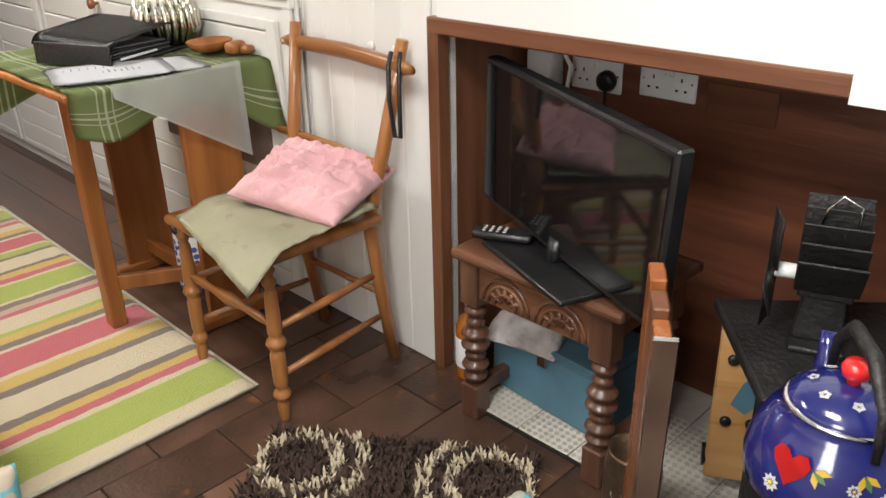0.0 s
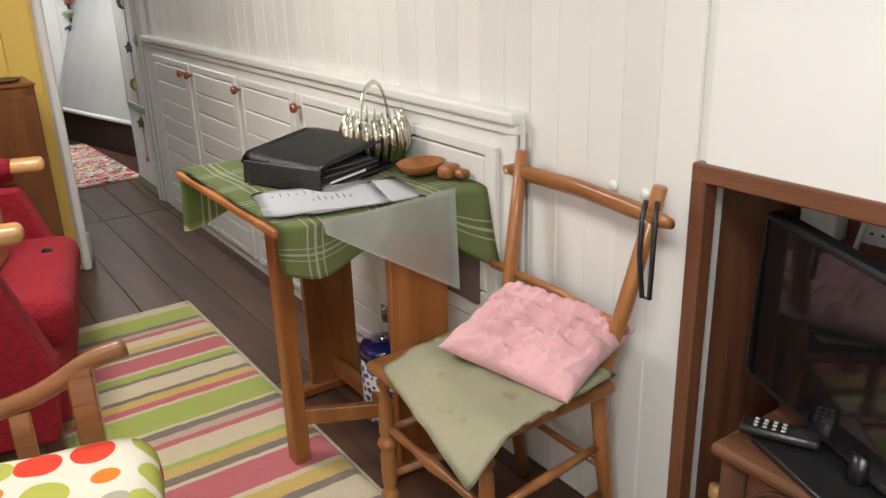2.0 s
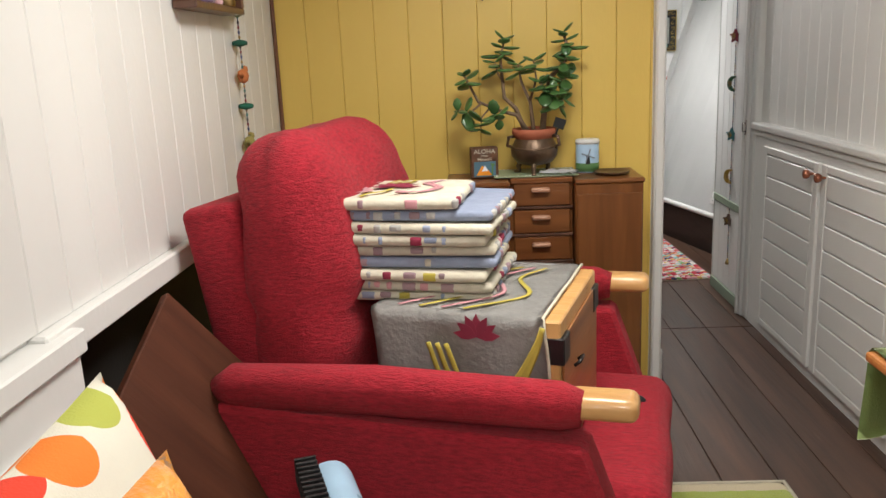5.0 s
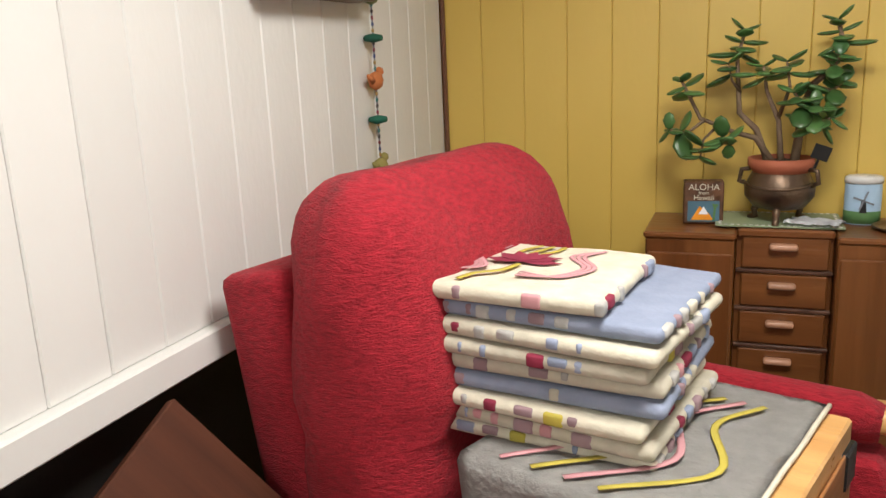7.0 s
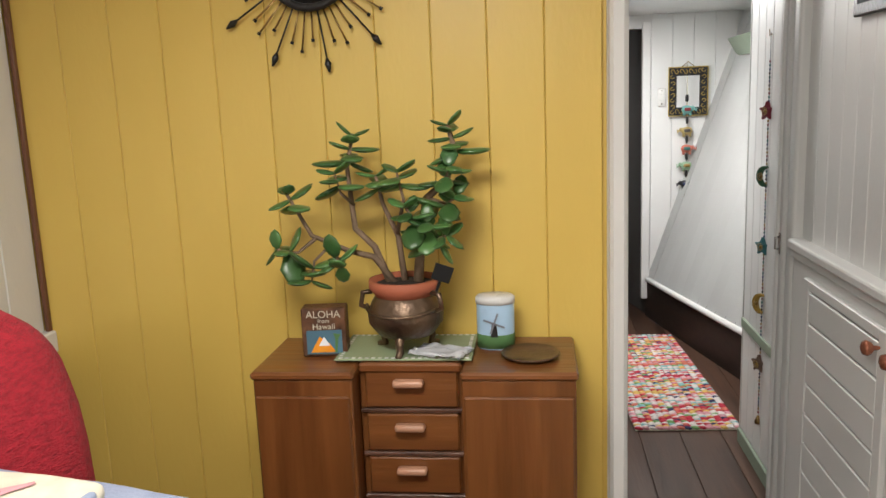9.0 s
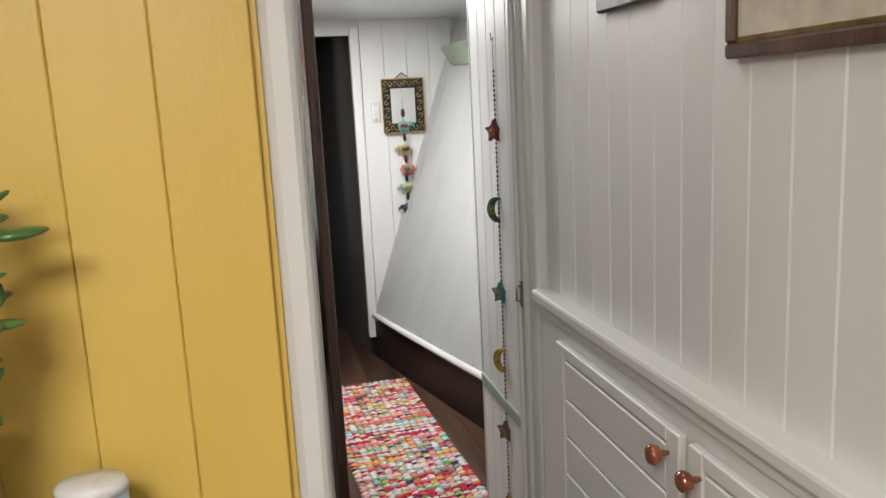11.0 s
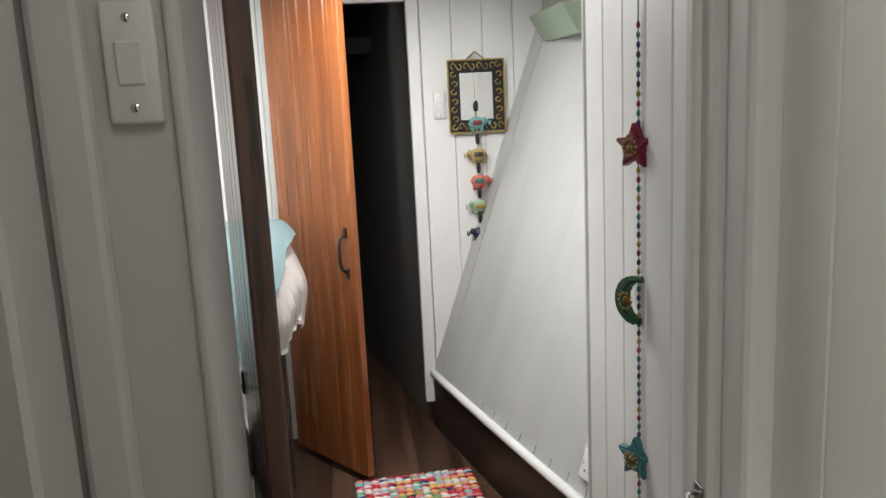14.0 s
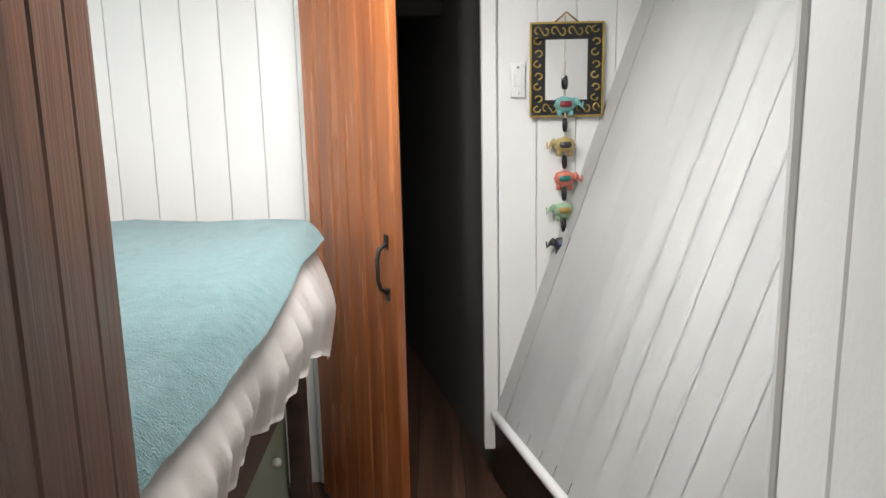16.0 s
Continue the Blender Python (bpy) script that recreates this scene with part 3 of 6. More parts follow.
for y0, y1, ky, hinge in ((4.275, 4.86, 4.31, None), (3.665, 4.245, 4.205, None), (3.09, 3.635, 3.6, None), (2.5, 3.06, 3.025, 2.51), (1.91, 2.46, None, 2.45)):
    d = thing("cupboard_door", pose(1.285, y0, 0.055), "white painted cupboard door with horizontal slats", "cupboard door", "doors under the dado")
    w, h = y1 - y0, 0.815
    part("frame", join(bx(-0.018, -0.001, 0, 0.045, 0, h, 0.003), bx(-0.018, -0.001, w - 0.045, w, 0, h, 0.003), bx(-0.0175, -0.001, 0.045, w - 0.045, h - 0.03, h, 0.003), bx(-0.0175, -0.001, 0.045, w - 0.045, 0, 0.03, 0.003)), WHITE, d)
    for k in range(8):
        z0 = 0.034 + k * 0.0938
        part("slat", bx(-0.0165, -0.002, 0.048, w - 0.048, z0, z0 + 0.0885, 0.003), WHITE, d)
    if ky:
        knob(d, ky - y0, 0.77).location.x = -0.018
    if hinge:
        for z in (0.12, 0.62):
            part("hinge", join(bx(-0.021, -0.018, hinge - y0 - 0.02, hinge - y0 + 0.02, z, z + 0.06, 0.001), tube([(-0.023, hinge - y0, z), (-0.023, hinge - y0, z + 0.06)], 0.004)), CHROME, d, "small steel butt hinge")

# ---- large things ----
def turned(x, y, z0, z1, r, beads):
    """A turned leg: a shaft with rings at the given heights."""
    prof = [(r * 0.62, 0)]
    for k in range(1, 60):
        t = k / 60
        rr = r * (0.62 + 0.38 * math.sin(math.pi * min(t * 1.1, 1)) ** 0.7)
        for b in beads:
            e = (t - b) * (z1 - z0) / 0.011
            rr += r * 0.34 * math.exp(-e * e) - r * 0.22 * math.exp(-((abs(e) - 1.7) ** 2) * 3)
        prof.append((rr, (z1 - z0) * t))
    prof.append((r * 0.75, z1 - z0))
    return shift(lathe(prof, 14), pose(x, y, z0))


chair = thing("wooden_chair", pose(0, 0, 0), "worn beech kitchen chair with turned legs and ladder back", "chair")
for y in (1.44, 1.83):
    part("leg", turned(0.87, y, 0, 0.43, 0.019, (0.18, 0.52, 0.9, 0.96)), CHAIRW, chair)
for y, yt in ((1.47, 1.385), (1.79, 1.80)):
    part("back_post", tube([(1.255, y - 0.01, 0), (1.225, y - 0.005, 0.2), (1.2, y, 0.43), (1.225, (y + yt) / 2, 0.62), (1.262, yt, 0.88)], [0.017, 0.018, 0.019, 0.018, 0.015], 8, 1.3), CHAIRW, chair)
part("seat", shift(soft_box(-0.19, 0.19, -0.21, 0.21, -0.014, 0.014, 0.013, 3), pose(1.015, 1.625, 0.443)), CHAIRX, chair)
part("top_rail", tube([(1.245, 1.34, 0.82), (1.25, 1.38, 0.82), (1.268, 1.6, 0.828), (1.262, 1.82, 0.828), (1.26, 1.86, 0.825)], [0.014, 0.024, 0.026, 0.024, 0.012], 10, 0.7), CHAIRX, chair)
part("back_rail", tube([(1.222, 1.42, 0.572), (1.235, 1.62, 0.58), (1.225, 1.87, 0.585)], [0.017, 0.018, 0.016], 8, 0.65), CHAIRX, chair)
part("stretcher", tube([(0.87, 1.44, 0.27), (0.87, 1.5, 0.27), (0.87, 1.56, 0.27), (0.87, 1.635, 0.27), (0.87, 1.71, 0.27), (0.87, 1.77, 0.27), (0.87, 1.83, 0.27)], [0.008, 0.011, 0.009, 0.017, 0.009, 0.011, 0.008], 8), CHAIRX, chair)
for y, yb in ((1.44, 1.467), (1.83, 1.79)):
    for z in (0.13, 0.26):
        part("stretcher", tube([(0.87, y, z), (1.04, (y + yb) / 2, z + 0.005), (1.215, yb, z + 0.01)], [0.008, 0.012, 0.008], 8), CHAIRX, chair)
part("stretcher", tube([(1.222, 1.467, 0.21), (1.222, 1.79, 0.21)], 0.009, 8), CHAIRX, chair)
for y in (1.4, 1.83):
    part("peg", shift(lathe([(0.007, 0), (0.007, 0.003)], 8), pose(1.238, y, 0.828, 0, -90, 0)), PALEW, chair)


def rumple(w, d, hang, z, seed):
    def fn(u, v):
        x, y = (u - 0.5) * w, (v - 0.5) * d
        e = 0.012 * noise.noise((x * 12 + seed, y * 12, 1)) + 0.006 * noise.noise((x * 30, y * 30 + seed, 2))
        drop = max(0, u - 0.82) / 0.18
        return (x, y, z + e - hang * drop * drop)
    return fn


sl = solid("folded_cloth", thick(grid(lambda u, v: (0.82 + 0.36 * u - 0.06 * (1 - u) * (1 - v), 1.4 + 0.4 * v - 0.05 * (1 - u),
     0.49 + 0.008 * noise.noise((u * 5, v * 6, 1)) + 0.004 * noise.noise((u * 14, v * 14, 4)) - 0.1 * max(0, 0.25 - u) * (1.2 - v) * 2.4), 24, 24), 0.022), CREAMF,
     "pale green satin cloth folded on the chair seat", "cloth")
solid("cushion", puff(0.27, 0.33, 0.075, 2.8, 64, 0.02, 2.0, 0.06), PINK, "crumpled pink cotton cushion on the folded cloth", "cushion", m=pose(1.1, 1.56, 0.535, 4, -12, 14))
solid("dog_lead", tube([(1.235, 1.395, 0.855), (1.215, 1.385, 0.83), (1.213, 1.385, 0.75), (1.222, 1.38, 0.66), (1.226, 1.365, 0.66), (1.222, 1.36, 0.74), (1.23, 1.365, 0.83), (1.25, 1.38, 0.857)], 0.006, 6), BLACKL, "black and white braided lead hanging on the chair", "lead")

# gateleg table
table = thing("gateleg_table", pose(0, 0, 0), "teak drop leaf gateleg table against the wall", "table")
part("tabletop", bx(0.695, 1.255, 1.97, 2.66, 0.74, 0.76, 0.006, 2), TABLEW, table)
part("gate_leg", bx(0.767, 0.813, 2.165, 2.215, 0, 0.74, 0.004), TABLEW, table)
for z0, z1 in ((0.13, 0.175), (0.68, 0.735)):
    part("gate_rail", shift(bx(0, 0.3, -0.012, 0.012, z0, z1, 0.003), pose(0.81, 2.17, 0, 0, 0, -28)), TABLEW, table)
for y in (1.97, 2.505):
    part("end_panel", bx(0.985, 1.155, y, y + 0.024, 0.03, 0.74, 0.003), TABLEW, table)
    part("foot", bx(0.94, 1.23, y - 0.012, y + 0.036, 0, 0.035, 0.006), TABLEW, table)
part("rail", bx(1.055, 1.08, 1.99, 2.51, 0.06, 0.11, 0.003), TABLEW, table)
part("drop_leaf", soft_box(1.257, 1.272, 1.98, 2.62, 0.42, 0.745, 0.007, 2), LEATHB, table, "hanging brown drop leaf")


def cloth_fn(u, v):
    y = 1.79 + v * 1.02
    x = 0.703 + u * 0.565
    z, e = 0.766, 0.0
    if y < 1.965:
        e = 1.965 - y
        z = 0.766 - e * (0.62 + 0.15 * math.sin(u * 9))
        y = 1.958 - 0.012 * math.sin(u * 14) - 0.05 * e * u
        if u > 0.8:
            y -= (u - 0.8) * 0.25 * e / 0.17
            z -= (u - 0.8) * 0.45 * e / 0.17
    if y > 2.665:
        e = y - 2.665
        z = 0.766 - e * (1.15 + 0.2 * math.sin(u * 11 + 1))
        y = 2.67 + 0.014 * math.sin(u * 15)
    return (x - 0.004 * math.sin(v * 20), y, z + 0.0012 * noise.noise((u * 8, v * 12, 0)))


solid("tablecloth", thick(grid(cloth_fn, 24, 60, lambda u, v: (u * 0.54, v * 1.02)), 0.0025), CLOTH, "green checked cotton tablecloth draped over the table", "tablecloth")
GREYDK = mat("grey_plastic", (0.1, 0.1, 0.115), 0.3, vary=0)
folder = thing("ring_binder", pose(0.98, 2.31, 0.771, 0, 0, 24), "bulging black leatherette folder lying on the tablecloth", "folder")
part("back_cover", soft_box(-0.14, 0.17, -0.13, 0.13, 0, 0.006, 0.0028, 2), BLACKL, folder)
for i in range(5):
    part("pocket", shift(soft_box(-0.125, 0.12 - 0.006 * i, -0.112 + 0.004 * (i % 2), 0.112, 0, 0.005, 0.0022, 2), pose(0.004 * (i % 3), 0, 0.008 + i * 0.009, 0.9 * i, 0.9 * i, 0)), BLACKL if i % 2 else GREYDK, folder, "black plastic pocket")
part("front_cover", thick(grid(lambda u, v: (-0.152 + 0.31 * u, -0.135 + 0.27 * v, 0.062 + 0.022 * u + 0.016 * v - 0.03 * max(0, 0.1 - u) * 8 * max(0, 0.1 - u) * 10 - 0.012 * max(0, u - 0.85) / 0.15), 24, 10), 0.006), BLACKL, folder)
part("spine", shift(soft_box(-0.004, 0.004, -0.13, 0.13, 0, 0.06, 0.0035, 2), pose(-0.15, 0, 0, 0, 3, 0)), BLACKL, folder)
part("label_strip", bx(-0.1, 0.05, -0.119, -0.1165, 0.011, 0.017, 0), PAPER, folder, "white page edge")
part("clasp", tube([(0.09, -0.09, 0.082), (0.11, -0.075, 0.085), (0.13, -0.09, 0.084), (0.115, -0.1, 0.084)], 0.0015, 6), CHROME, folder)
for i, (dx, dy, a) in enumerate(((-0.015, 0.03, 7), (0.05, -0.012, 3), (-0.03, 0.004, -4))):
    sh = solid("paper_sheet", thick(grid(lambda u, v: (-0.105 + u * 0.21, -0.1485 + v * 0.297, 0.004 * u * u * v), 8, 8), 0.0006), PAPER, "printed white paper sheet on the tablecloth", "paper", m=pose(0.9 + dx, 2.075 + dy, 0.7725 + i * 0.0022, 0, 0, 78 + a), group="papers on the table")
    if i == 2:
        for k in range(7):
            w = 0.03 + 0.05 * ((k * 37) % 10) / 10
            part("text_line", bx(-0.02, -0.02 + w * 0.6, 0.02 - k * 0.015, 0.0225 - k * 0.015, 0.0017, 0.0021, 0), INK, sh)
            part("text_line", bx(0.045, 0.045 + w * 0.4, 0.11 - k * 0.02, 0.112 - k * 0.02, 0.0023, 0.0027, 0), INK, sh)
solid("plastic_sleeve", thick(grid(lambda u, v: (0.8 + 0.37 * u, 1.935 - 0.012 * math.sin(u * 5) - 0.01 * v, 0.775 - (0.27 * v * (0.12 + 0.88 * u) if v > 0.05 else 0)), 16, 16), 0.001), SLEEVE, "clear plastic document sleeve hanging over the table edge", "sleeve")

# armchair
ac = thing("red_armchair", pose(-0.674, -0.104, 0, 0, 0, -13), "red chenille upholstered armchair with wooden arm ends", "armchair")
part("seat_cushion", soft_box(-0.36, 0.38, 2.95, 3.62, 0.29, 0.45, 0.06, 4, 0.012), REDX, ac)
part("base", soft_box(-0.5, 0.33, 2.91, 3.7, 0.08, 0.3, 0.02, 2), REDX, ac)
for y0, y1 in ((2.8, 2.93), (3.63, 3.76)):
    part("side_panel", shift(poly([(-0.5, 0.08), (0.3, 0.08), (0.33, 0.3), (0.22, 0.61), (-0.62, 0.64)], y1 - y0 - 0.03, 0.012), pose(0, y0 + 0.015, 0)), REDX, ac)
    part("arm_pad", tube([(-0.55, (y0 + y1) / 2, 0.65), (-0.51, (y0 + y1) / 2, 0.663), (-0.2, (y0 + y1) / 2, 0.675), (0.17, (y0 + y1) / 2, 0.67), (0.21, (y0 + y1) / 2, 0.666)], [0.04, 0.062, 0.065, 0.06, 0.045], 16, 0.75), REDX, ac)
    part("arm_end", soft_box(0.18, 0.315, (y0 + y1) / 2 - 0.038, (y0 + y1) / 2 + 0.038, 0.655, 0.703, 0.02, 4), PALEW, ac, "pale varnished wooden arm end")
part("back_shell", shift(soft_box(-0.07, 0.07, -0.33, 0.33, 0, 0.93, 0.02, 2), pose(-0.49, 3.34, 0.1, 0, -9, 0)), RED, ac)
bm = soft_box(-0.125, 0.125, -0.33, 0.33, -0.37, 0.37, 0.115, 6, 0.02, 8)
for v in bm.verts:
    t = v.co.z
    v.co.x += 0.02 * math.cos((t - 0.02) * 9) if v.co.x > 0 else 0
    crease = math.exp(-((t + 0.03) / 0.03) ** 2)
    v.co.x *= 1 - 0.2 * crease
    if t > 0.2:
        v.co.z -= 0.55 * max(0, abs(v.co.y) - 0.18) ** 1.6
part("back_cushion", shift(bm, pose(-0.455, 3.315, 0.8, 0, -1, 0)), RED, ac, "plump red back cushion")
for x, y in ((0.28, 2.87), (0.28, 3.69), (-0.45, 2.87), (-0.45, 3.69)):
    part("leg", bx(x - 0.025, x + 0.025, y - 0.025, y + 0.025, 0, 0.1, 0.004), OAKD, ac)
part("lever", shift(lathe([(0.016, 0), (0.018, 0.01), (0.012, 0.014)], 12), pose(0.3, 3.4, 0.45, 90, 0, 0)), BLACK, ac)

# box under a cloth on the armchair
bxo = thing("sewing_box", pose(0.215, 2.995, 0.45, 0, 0, -17.8), "varnished wooden case with black corners on the armchair seat", "case")
part("body", bx(-0.4, 0.0, -0.21, 0.21, 0, 0.335, 0.004), PALEW, bxo)
part("end_panel", bx(0.001, 0.006, -0.2, 0.2, 0.01, 0.3, 0.002), CHAIRX, bxo)
for y in (-0.212, 0.15):
    part("corner_plate", bx(-0.06, 0.009, y, y + 0.062, 0.24, 0.3, 0.003), BLACK, bxo, "black metal corner")
part("catch", tube([(0.008, -0.1, 0.2), (0.02, -0.1, 0.21), (0.02, -0.06, 0.21), (0.008, -0.06, 0.2)], 0.004, 6), BLACK, bxo)


def drape(u, v):
    x = -0.42 + u * 0.385
    s = v * 0.78 - 0.3
    if s < 0:
        return (x + 0.012 * math.sin(v * 8), -0.222 - 0.012 * math.sin(u * 11) * min(1, -s * 8), 0.343 + s)
    return (x, -0.222 + s * 0.92, 0.343 + 0.004 * noise.noise((u * 7, v * 7, 3)))


dr = thing("draped_curtain", pose(0.215, 2.995, 0.45, 0, 0, -17.8), "grey linen curtain with plum flowers draped over the case", "curtain")
part("cloth", thick(grid(drape, 20, 40), 0.004), GREYF, dr)
part("hem", tube([drape(1, k / 20) for k in range(21)], 0.004, 6), IVORY, dr, "ivory bound hem")


def smooth(pts, k=6):
    """More points along a soft curve through pts."""
    p = [Vector(q) for q in pts]
    p = [2 * p[0] - p[1]] + p + [2 * p[-1] - p[-2]]
    out = []
    for a, b, c, d in zip(p, p[1:], p[2:], p[3:]):
        for i in range(k):
            t = i / k
            out.append(0.5 * (2 * b + (c - a) * t + (2 * a - 5 * b + 4 * c - d) * t * t + (3 * b - a - 3 * c + d) * t ** 3))
    return out + [p[-2]]


def flourish(parent, m, colour, pts, r=0.004, name="printed_stem"):
    bm = tube(smooth(pts), r, 6, 1)
    shift(bm, Matrix.Diagonal((1, 1, 0.12, 1)))
    part(name, bm, colour, parent, m=m)


def bloom(parent, m, k=1.0):
    for i in range(7):
        a = math.pi * (0.04 + 0.92 * i / 6)
        c, s = math.cos(a), math.sin(a)
        pts = [(0, 0), (0.02 * c - 0.01 * s, 0.02 * s + 0.01 * c), (0.036 * c - 0.011 * s, 0.036 * s + 0.011 * c), (0.058 * c, 0.058 * s), (0.036 * c + 0.011 * s, 0.036 * s - 0.011 * c), (0.02 * c + 0.01 * s, 0.02 * s - 0.01 * c)]
        bm = poly([(x * k, y * k) for x, y in pts], 0.0006)
        part("printed_petal", bm, PLUM, parent, m=m @ pose(0, 0, 0.0012 + 0.0007 * (i % 3), -90, 0, 0))


side_m = pose(0, -0.238, 0.18, 90, 0, 0)
bloom(dr, pose(-0.17, -0.238, 0.3, 90, 0, 0), 0.9)
for k in range(3):
    flourish(dr, side_m, OLIVE, [(-0.28 + 0.02 * k, 0.1, 0), (-0.25 + 0.02 * k, 0.02, 0), (-0.18, -0.06 + 0.015 * k, 0), (-0.1, -0.02 + 0.02 * k, 0), (-0.05, 0.08 + 0.01 * k, 0), (-0.03, 0.15, 0)], 0.006)
for k in range(4):
    flourish(dr, pose(0, 0, 0.3485), OLIVE if k % 2 else ROSE, [(-0.36 + 0.05 * k, -0.2, 0), (-0.28 + 0.06 * k, -0.08, 0), (-0.3 + 0.05 * k, 0.05, 0), (-0.2 + 0.03 * k, 0.15, 0)], 0.006)

MAUVE = mat("mauve_print", (0.3, 0.2, 0.22), 0.85)
# folded curtains, stacked
STK = (-0.16, 3.12)
zz = 0.783
for i in range(9):
    h = 0.027 if i == 8 else 0.0245
    w, d = (0.425, 0.31) if i != 8 else (0.33, 0.27)
    dx, dy = 0.01 * math.sin(i * 2.3) - (0.03 if i == 8 else 0), 0.01 * math.cos(i * 1.7) - (0.02 if i == 8 else 0)
    ground = BLUEG if i in (3, 7) else IVORY
    fc = thing("folded_curtain", pose(STK[0] + dx + (0.012 if i == 7 else 0), STK[1] + dy, zz, 0, 0, 2.5 * math.sin(i * 5) - 11),
               ("blue grey" if ground is BLUEG else "ivory") + " printed cotton curtain folded in a stack on the armchair", "curtain", "stack of folded curtains")
    bm = soft_box(-w / 2, w / 2, -d / 2, d / 2, 0, h, h * 0.46, 3, 0.005, 8)
    part("cloth", bm, ground, fc)
    brng = random.Random(i)
    for edge in (0, 1):
        at = -0.14 - 0.04 * (1 - edge)
        while at < 0.125:
            wd = brng.uniform(0.008, 0.034)
            if brng.random() < 0.62 and at + wd < 0.138:
                c = brng.choice((ROSE, GREYF, OLIVE, BLUEG, MAUVE, MAUVE, GREYF, PLUM) if ground is IVORY else (GREYF, IVORY, MAUVE))
                z0 = brng.uniform(0.001, 0.008)
                if edge:
                    b = soft_box(w / 2 - 0.012, w / 2 + 0.0012, at, at + wd, z0, h - 0.003, 0.004, 2)
                else:
                    b = soft_box(at, at + wd, -d / 2 - 0.0012, -d / 2 + 0.012, z0, h - 0.003, 0.004, 2)
                part("printed_band", b, c, fc)
            at += wd + brng.uniform(0.004, 0.03)
    if i == 8:
        tm = pose(0, 0, h + 0.0035)
        bloom(fc, tm @ pose(-0.01, 0.0, 0.0, 0, 0, 0), 1.1)
        for k in range(3):
            flourish(fc, tm, OLIVE, [(-0.04 + 0.02 * k, 0.055, 0), (-0.035 + 0.025 * k, 0.08, 0), (-0.02 + 0.02 * k, 0.11, 0)], 0.005)
            flourish(fc, tm, ROSE, [(0.01, -0.07 + 0.01 * k, 0), (0.06 + 0.008 * k, -0.06, 0), (0.09 + 0.008 * k, 0.0, 0), (0.05 + 0.01 * k, 0.06, 0), (0.09, 0.105, 0)], 0.004)
            flourish(fc, tm, ROSE, [(-0.115, -0.09 + 0.01 * k, 0), (-0.07 + 0.008 * k, -0.04, 0), (-0.11 + 0.008 * k, 0.03, 0), (-0.07, 0.08 + 0.008 * k, 0)], 0.004)
        flourish(fc, tm, OLIVE, [(-0.06, -0.115, 0), (-0.05, -0.08, 0), (-0.02, -0.05, 0), (-0.01, -0.01, 0)], 0.006)
    zz += h - 0.0015 + (0.0035 if i < 8 else 0)

# ---- hearth corner ----
stool = thing("carved_stool", pose(0, 0, 0), "dark carved oak joint stool with turned legs in the recess", "stool")
part("top", bx(1.175, 1.5, 0.7, 1.16, 0.428, 0.455, 0.01, 2), OAKT, stool)
for x, y in ((1.215, 0.755), (1.215, 1.115), (1.46, 0.755), (1.46, 1.115)):
    part("leg", join(turned(x, y, 0.09, 0.32, 0.027, (0.12, 0.24, 0.5, 0.62, 0.9)), bx(x - 0.026, x + 0.026, y - 0.026, y + 0.026, 0, 0.095, 0.004), bx(x - 0.026, x + 0.026, y - 0.026, y + 0.026, 0.315, 0.43, 0.003)), OAKD, stool)
part("apron", bx(1.2, 1.222, 0.775, 1.095, 0.335, 0.428, 0.004), OAKT, stool, "apron carved with lunettes")
for y in (0.86, 1.01):
    for r in (0.03, 0.05, 0.066):
        part("carving", tube([(1.198, y + r * math.cos(a * 0.3142), 0.345 + r * math.sin(a * 0.3142)) for a in range(11)], 0.0045, 6), OAKT, stool)
    for a in range(5):
        an = 0.5 + a * 0.535
        part("carving", tube([(1.198, y + 0.012 * math.cos(an), 0.347 + 0.012 * math.sin(an)), (1.197, y + 0.045 * math.cos(an), 0.347 + 0.045 * math.sin(an))], [0.003, 0.006], 6), OAKT, stool)
for y in (0.755, 1.115):
    part("side_apron", bx(1.24, 1.44, y - 0.01, y + 0.01, 0.35, 0.428, 0.003), OAKT, stool)
    part("stretcher", bx(1.24, 1.44, y - 0.014, y + 0.014, 0.055, 0.09, 0.003), OAKD, stool)
part("stretcher", bx(1.447, 1.473, 0.78, 1.09, 0.055, 0.09, 0.003), OAKD, stool)
tv = thing("flat_television", pose(1.268, 0.925, 0.456, 0, 0, -21), "black flat screen television switched off on the stool", "television")
part("base", soft_box(-0.1, 0.06, -0.17, 0.17, 0, 0.014, 0.006, 2), BLACK, tv)
part("neck", tube([(-0.01, 0, 0.01), (0.0, 0, 0.06)], 0.02, 12), BLACK, tv, "glossy black neck")
part("casing", join(bx(-0.008, 0.028, -0.335, 0.34, 0.022, 0.372, 0.005), soft_box(0.025, 0.065, -0.22, 0.22, 0.05, 0.31, 0.015, 2)), BLACK, tv, m=pose(0, 0, 0.002, 3, 0, 0))
part("screen", bx(-0.0105, -0.0085, -0.323, 0.328, 0.038, 0.36, 0.0008), SCREEN, tv, "dark glossy screen", m=pose(0, 0, 0.002, 3, 0, 0))
part("badge", bx(-0.0115, -0.008, -0.016, 0.016, 0.027, 0.033, 0), CHROME, tv, m=pose(0, 0, 0.002, 3, 0, 0))
rem = thing("remote_control", pose(1.27, 1.08, 0.471, 0, 0, 25), "black remote control lying on the television base", "remote")
part("body", soft_box(-0.025, 0.025, -0.07, 0.07, 0, 0.02, 0.008, 2), BLACK, rem)
for i in range(3):
    for j in range(4):
        part("button", bx(-0.016 + i * 0.012, -0.009 + i * 0.012, -0.01 + j * 0.016, -0.002 + j * 0.016, 0.019, 0.0215, 0.001), GREYF, rem)


